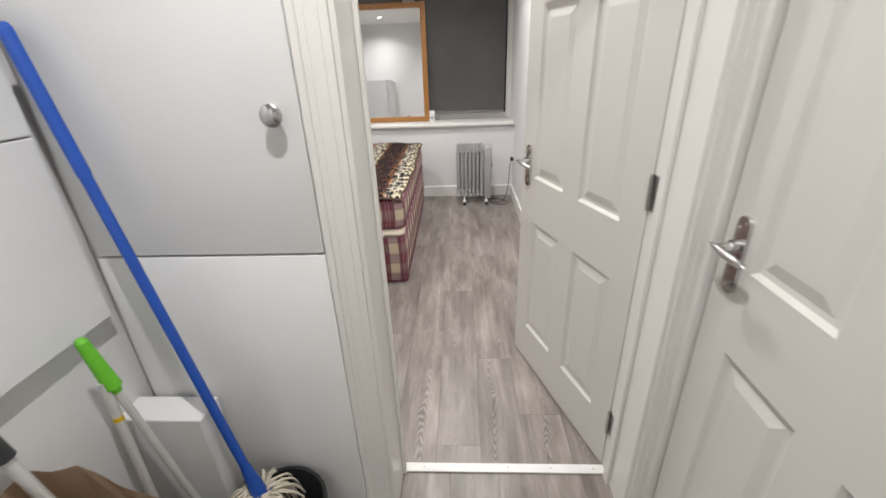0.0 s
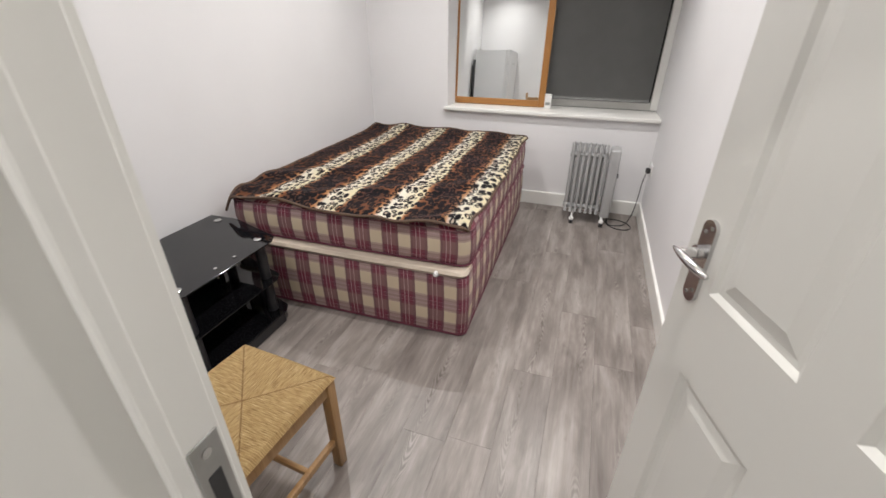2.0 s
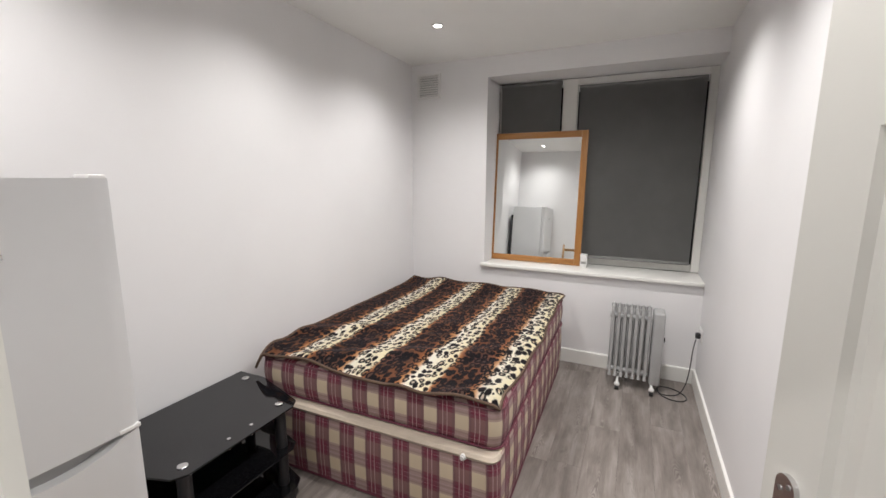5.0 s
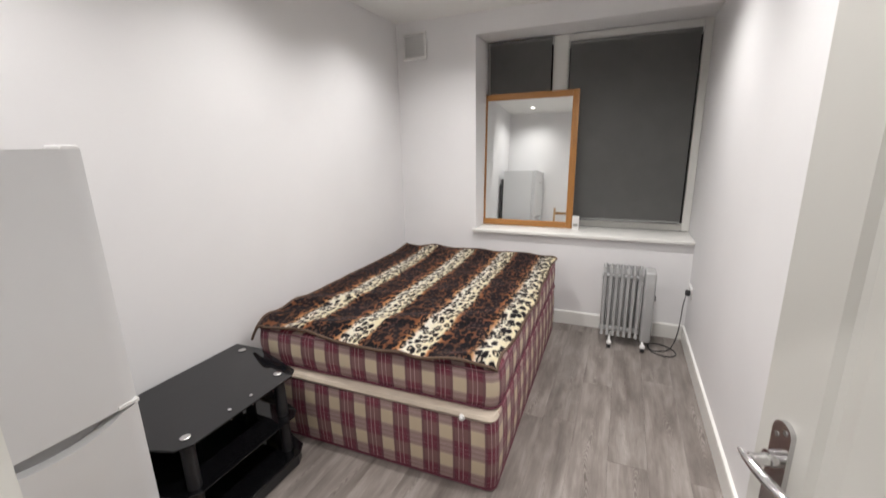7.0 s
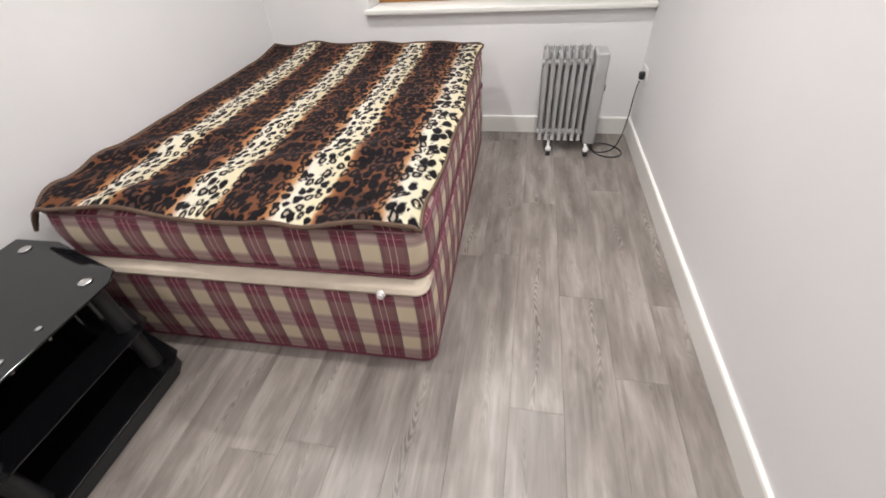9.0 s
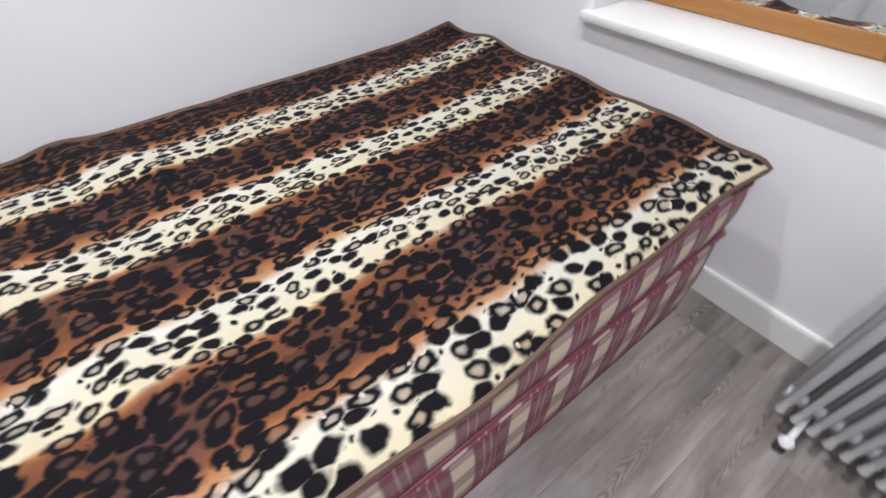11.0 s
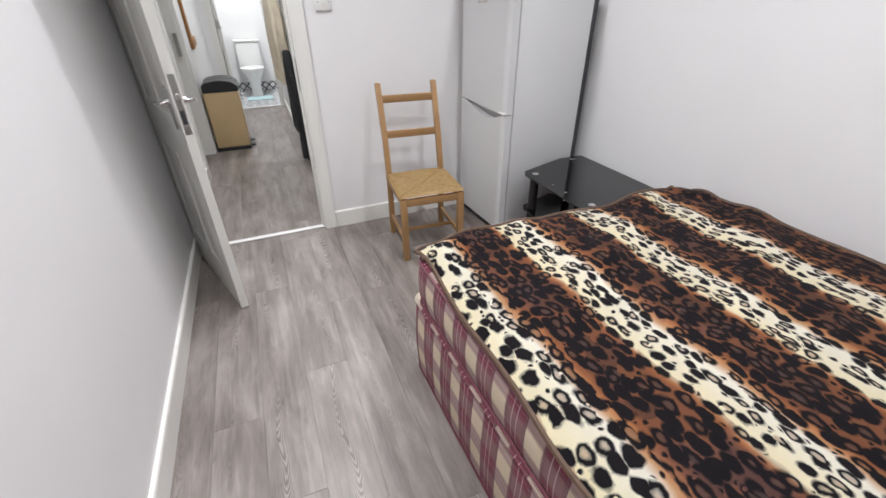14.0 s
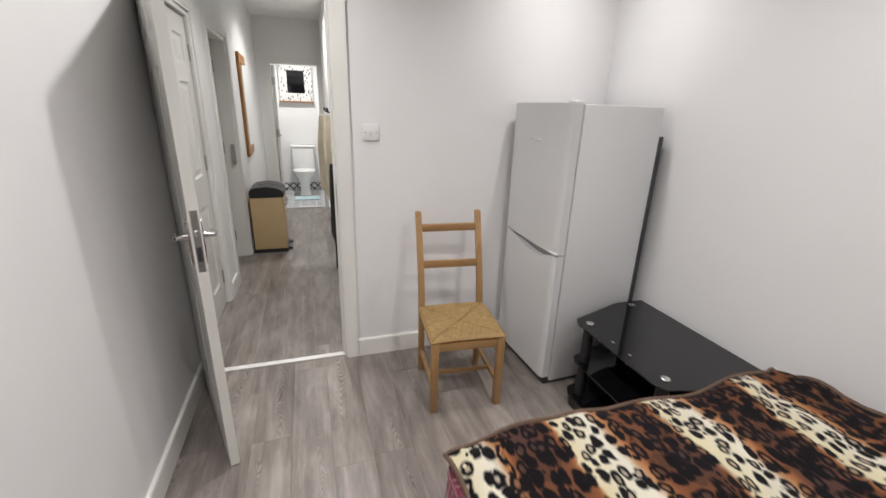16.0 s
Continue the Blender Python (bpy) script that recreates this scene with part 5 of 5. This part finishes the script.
HM0, HM1, HZ0, HZ1 = -2.60, -4.02, 0.94, 1.97
hm = empty("hall_mirror", (0, 0, 0), "mirror in a wide brown wooden frame on the hall wall", "mirror")
hm.matrix_world = pose(hall_x(HM0) - 0.002, HM0, HZ0, 0, 0, math.degrees(math.atan2(HALL_R1 - HALL_R0, abs(HALL_Y + 0.2))) * -1.0)
W, H = HM0 - HM1, HZ1 - HZ0
for y0, y1 in ((0, 0.095), (W - 0.095, W)):
    part("frame_stile", one_box((-0.03, -y1, 0), (0, -y0, H), 0.006, 2), MAT["frame_oak"], hm)
for z in (0, H - 0.095):
    part("frame_rail", one_box((-0.0295, -W + 0.095, z), (-0.0005, -0.095, z + 0.095), 0.006, 2), MAT["frame_oak"], hm)
part("glass", one_box((-0.016, -W + 0.09, 0.09), (-0.010, -0.09, H - 0.09)), MAT["shaded_mirror"], hm, smooth=False)

MAT["cream_cloth"] = worn("cream_wool", (0.70, 0.62, 0.48), 0.85, amount=0.08, scale=12, grain=0.4, grain_scale=300)
MAT["black_cloth"] = worn("black_cloth", (0.012, 0.012, 0.014), 0.8, amount=0.2, scale=12, grain=0.4, grain_scale=300)


def hanging(name, label, category, y, z0, z1, depth, width, mat, seed, top=0.35):
    """A garment on a hook: narrow at the shoulder, in folds below."""
    bm = bm_new()
    rows, n = [], 28
    for k in range(19):
        f = k / 18
        row = []
        wide = top + (1 - top) * min(1.0, (1 - f) * 3.2) ** 0.6
        for j in range(n):
            a = 2 * math.pi * j / n
            fold = 1 + 0.16 * math.sin(5 * a + seed + f * 1.3) * (1 - 0.6 * f) + 0.08 * noise.noise(Vector((math.cos(a) * 2, f * 3, seed)))
            row.append(bm.verts.new((-0.908 + depth / 2 + depth / 2 * math.cos(a) * fold * (0.55 + 0.45 * wide), y + width / 2 * math.sin(a) * fold * wide,
                                     z0 + (z1 - z0) * f + 0.02 * math.sin(3 * a + seed) * (1 - f))))
        rows.append(row)
    for a, b in zip(rows, rows[1:]):
        for j in range(n):
            bm.faces.new((a[j], a[(j + 1) % n], b[(j + 1) % n], b[j]))
    bm.faces.new(rows[0][::-1]), bm.faces.new(rows[-1])
    return solid(name, bm, mat, label, category, group="clothes on the hall wall")


hanging("coat", "cream wool coat hanging on the hall wall", "coat", -1.90, 0.70, 1.40, 0.150, 0.36, MAT["cream_cloth"], 1.0)
hanging("jacket", "black jacket hanging on the hall wall", "jacket", -1.62, 0.30, 0.98, 0.085, 0.30, MAT["black_cloth"], 3.0)
hanging("trousers", "black trousers hanging on the hall wall", "trousers", -1.40, 0.07, 0.80, 0.075, 0.14, MAT["black_cloth"], 5.0)
hk = empty("coat_rack", (0, 0, 0), "dark wall rail with hooks for coats", "coat rack")
part("rail", one_box((-0.9095, -2.25, 1.40), (-0.895, -1.32, 1.46), 0.004), MAT["dark"], hk)
for y in (-1.40, -1.62, -1.95, -2.15):
    part("hook", tube(bm_new(), [(-0.896, y, 1.43), (-0.86, y, 1.425), (-0.835, y, 1.44), (-0.83, y, 1.47)], 0.005, 8), MAT["dark"], hk)


# ---- bathroom ----
def tile_material():
    m = material("patterned_tile", (0.7, 0.7, 0.7), 0.3)
    k = Nodes(m)
    p = k.world()
    x, y, z = k.split(p)

    def tri(c, size):
        return k.math("ABSOLUTE", k.math("SUBTRACT", k.math("FRACT", k.math("DIVIDE", c, size)), 0.5))

    v = k.math("ADD", y, z)
    f = k.math("ADD", tri(x, 0.12), tri(v, 0.12))
    ink = k.math("LESS_THAN", k.math("ABSOLUTE", k.math("SUBTRACT", f, 0.5)), 0.13)
    dot = k.math("LESS_THAN", f, 0.16)
    k.put(k.b.inputs["Base Color"], k.mix(k.math("MAXIMUM", ink, dot), (0.74, 0.75, 0.75, 1), (0.07, 0.075, 0.085, 1)))
    return m


MAT["tile"] = tile_material()
MAT["ceramic"] = worn("white_ceramic", (0.82, 0.82, 0.81), 0.12, amount=0.01, scale=5, grain=0.0)
structure("floor_bathroom", one_box((-1.5, -5.62, -0.05), (0.2, HALL_Y - 0.05, 0.003)), MAT["tile"], "black and white patterned bathroom floor tiles")
structure("trim_tile_border", one_box((-1.5, -5.62, 0.003), (0.2, -5.607, 0.145), 0.002), MAT["tile"], "patterned tile border along the bathroom wall")
to = empty("toilet", (-0.565, -5.605, 0.003), "white ceramic close-coupled toilet with the lid down", "toilet")
bm = bm_new()
for rows in (((0.095, 0.16, 0.0), (0.085, 0.14, 0.06), (0.08, 0.13, 0.16), (0.115, 0.18, 0.28), (0.165, 0.225, 0.36), (0.175, 0.235, 0.395)),):
    rings = [[bm.verts.new((a * math.cos(2 * math.pi * j / 28), 0.40 + (b if math.sin(2 * math.pi * j / 28) > 0 else b * 1.05) * math.sin(2 * math.pi * j / 28), z)) for j in range(28)] for a, b, z in rows]
    for a, b in zip(rings, rings[1:]):
        for j in range(28):
            bm.faces.new((a[j], a[(j + 1) % 28], b[(j + 1) % 28], b[j]))
    bm.faces.new(rings[0][::-1]), bm.faces.new(rings[-1])
part("bowl", bm, MAT["ceramic"], to)
bm = prism(bm_new(), [(0.185 * math.cos(2 * math.pi * j / 28), 0.41 + 0.235 * math.sin(2 * math.pi * j / 28)) for j in range(28)], 0.396, 0.428)
bmesh.ops.bevel(bm, geom=[e for e in bm.edges if abs(e.verts[0].co.z - e.verts[1].co.z) < 1e-4], offset=0.008, segments=2, affect="EDGES")
part("seat_lid", bm, MAT["ceramic"], to, "white plastic lid, closed")
part("cistern", one_box((-0.185, 0.012, 0.38), (0.185, 0.185, 0.775), 0.02, 3), MAT["ceramic"], to)
part("cistern_lid", one_box((-0.195, 0.006, 0.775), (0.195, 0.195, 0.81), 0.010, 3), MAT["ceramic"], to)
part("flush_button", lathe(bm_new(), [(0.02, 0.809), (0.02, 0.814), (0.012, 0.816)], 16, Matrix.Translation((0, 0.1, 0))), MAT["chrome"], to)
MAT["mat_cloth"] = worn("teal_towelling", (0.42, 0.56, 0.58), 0.9, amount=0.1, scale=20, grain=0.5, grain_scale=200)
solid("bath_mat", one_box((-0.78, -5.02, 0.0035), (-0.40, -4.72, 0.016), 0.005, 2), MAT["mat_cloth"], "pale teal towelling mat in front of the toilet", "bath mat")


def mosaic_material():
    m = material("film_print", (0.6, 0.6, 0.6), 0.4)
    k = Nodes(m)
    n = k.add("ShaderNodeTexVoronoi")
    n.feature = "F1"
    k.put(n.inputs["Vector"], k.world((34, 1, 16)))
    n.inputs["Scale"].default_value = 1.0
    k.put(k.b.inputs["Base Color"], k.mix(k.math("LESS_THAN", n.outputs["Distance"], 0.30), (0.66, 0.66, 0.64, 1), (0.05, 0.05, 0.055, 1)))
    return m


MAT["mosaic"] = mosaic_material()
bw = tagged(new("window_2"), "small bathroom window with a patterned protective film frame", "window", kind="structure")
WX0, WX1, WZ0, WZ1 = -0.80, -0.265, 1.535, 2.10
bm = bm_new()
for lo, hi in (((WX0, WZ0), (WX0 + 0.13, WZ1)), ((WX1 - 0.13, WZ0), (WX1, WZ1)), ((WX0 + 0.13, WZ0), (WX1 - 0.13, WZ0 + 0.13)), ((WX0 + 0.13, WZ1 - 0.08), (WX1 - 0.13, WZ1))):
    box(bm, (lo[0], -5.618, lo[1]), (hi[0], -5.585, hi[1]), 0.003)
part("window_frame", bm, MAT["mosaic"], bw, "frame in black and white printed film", smooth=False)
part("pane", one_box((WX0 + 0.12, -5.612, WZ0 + 0.12), (WX1 - 0.12, -5.605, WZ1 - 0.07)), MAT["black_glass"], bw, "dark glass", smooth=False)
part("window_sill", one_box((WX0 - 0.01, -5.618, WZ0 - 0.018), (WX1 + 0.01, -5.565, WZ0 - 0.001), 0.003), MAT["frame_oak_x"], bw, "brown wooden edge", smooth=False)


# ---- floor planks ----
def planks(x0, x1, y0, y1, seed, w=0.178, length=1.22, z=0.0):
    rng = random.Random(seed)
    meshes = {}
    n = math.ceil((x1 - x0) / w)
    for i in range(n):
        a, b = x0 + i * w, min(x1, x0 + (i + 1) * w)
        y = y0 - rng.uniform(0.1, length - 0.1)
        while y < y1:
            lo, hi = max(y, y0), min(y + length, y1)
            if hi - lo > 0.03:
                key = (round(b - a, 3), round(hi - lo, 3))
                if key not in meshes:
                    bm = one_box((0.0002, 0.0002, -0.004), (b - a - 0.0002, hi - lo - 0.0002, 0), 0.0006)
                    meshes[key] = finish("plank", bm, MAT["plank"])
                ob = new("plank", meshes[key])
                ob.location = (a, lo, z)
                ob.parent = FLOOR
            y += length


planks(X_L, 0.0, -0.03, Y_W, 3)
planks(-1.5, 0.16, HALL_Y - 0.05, -0.03, 5)
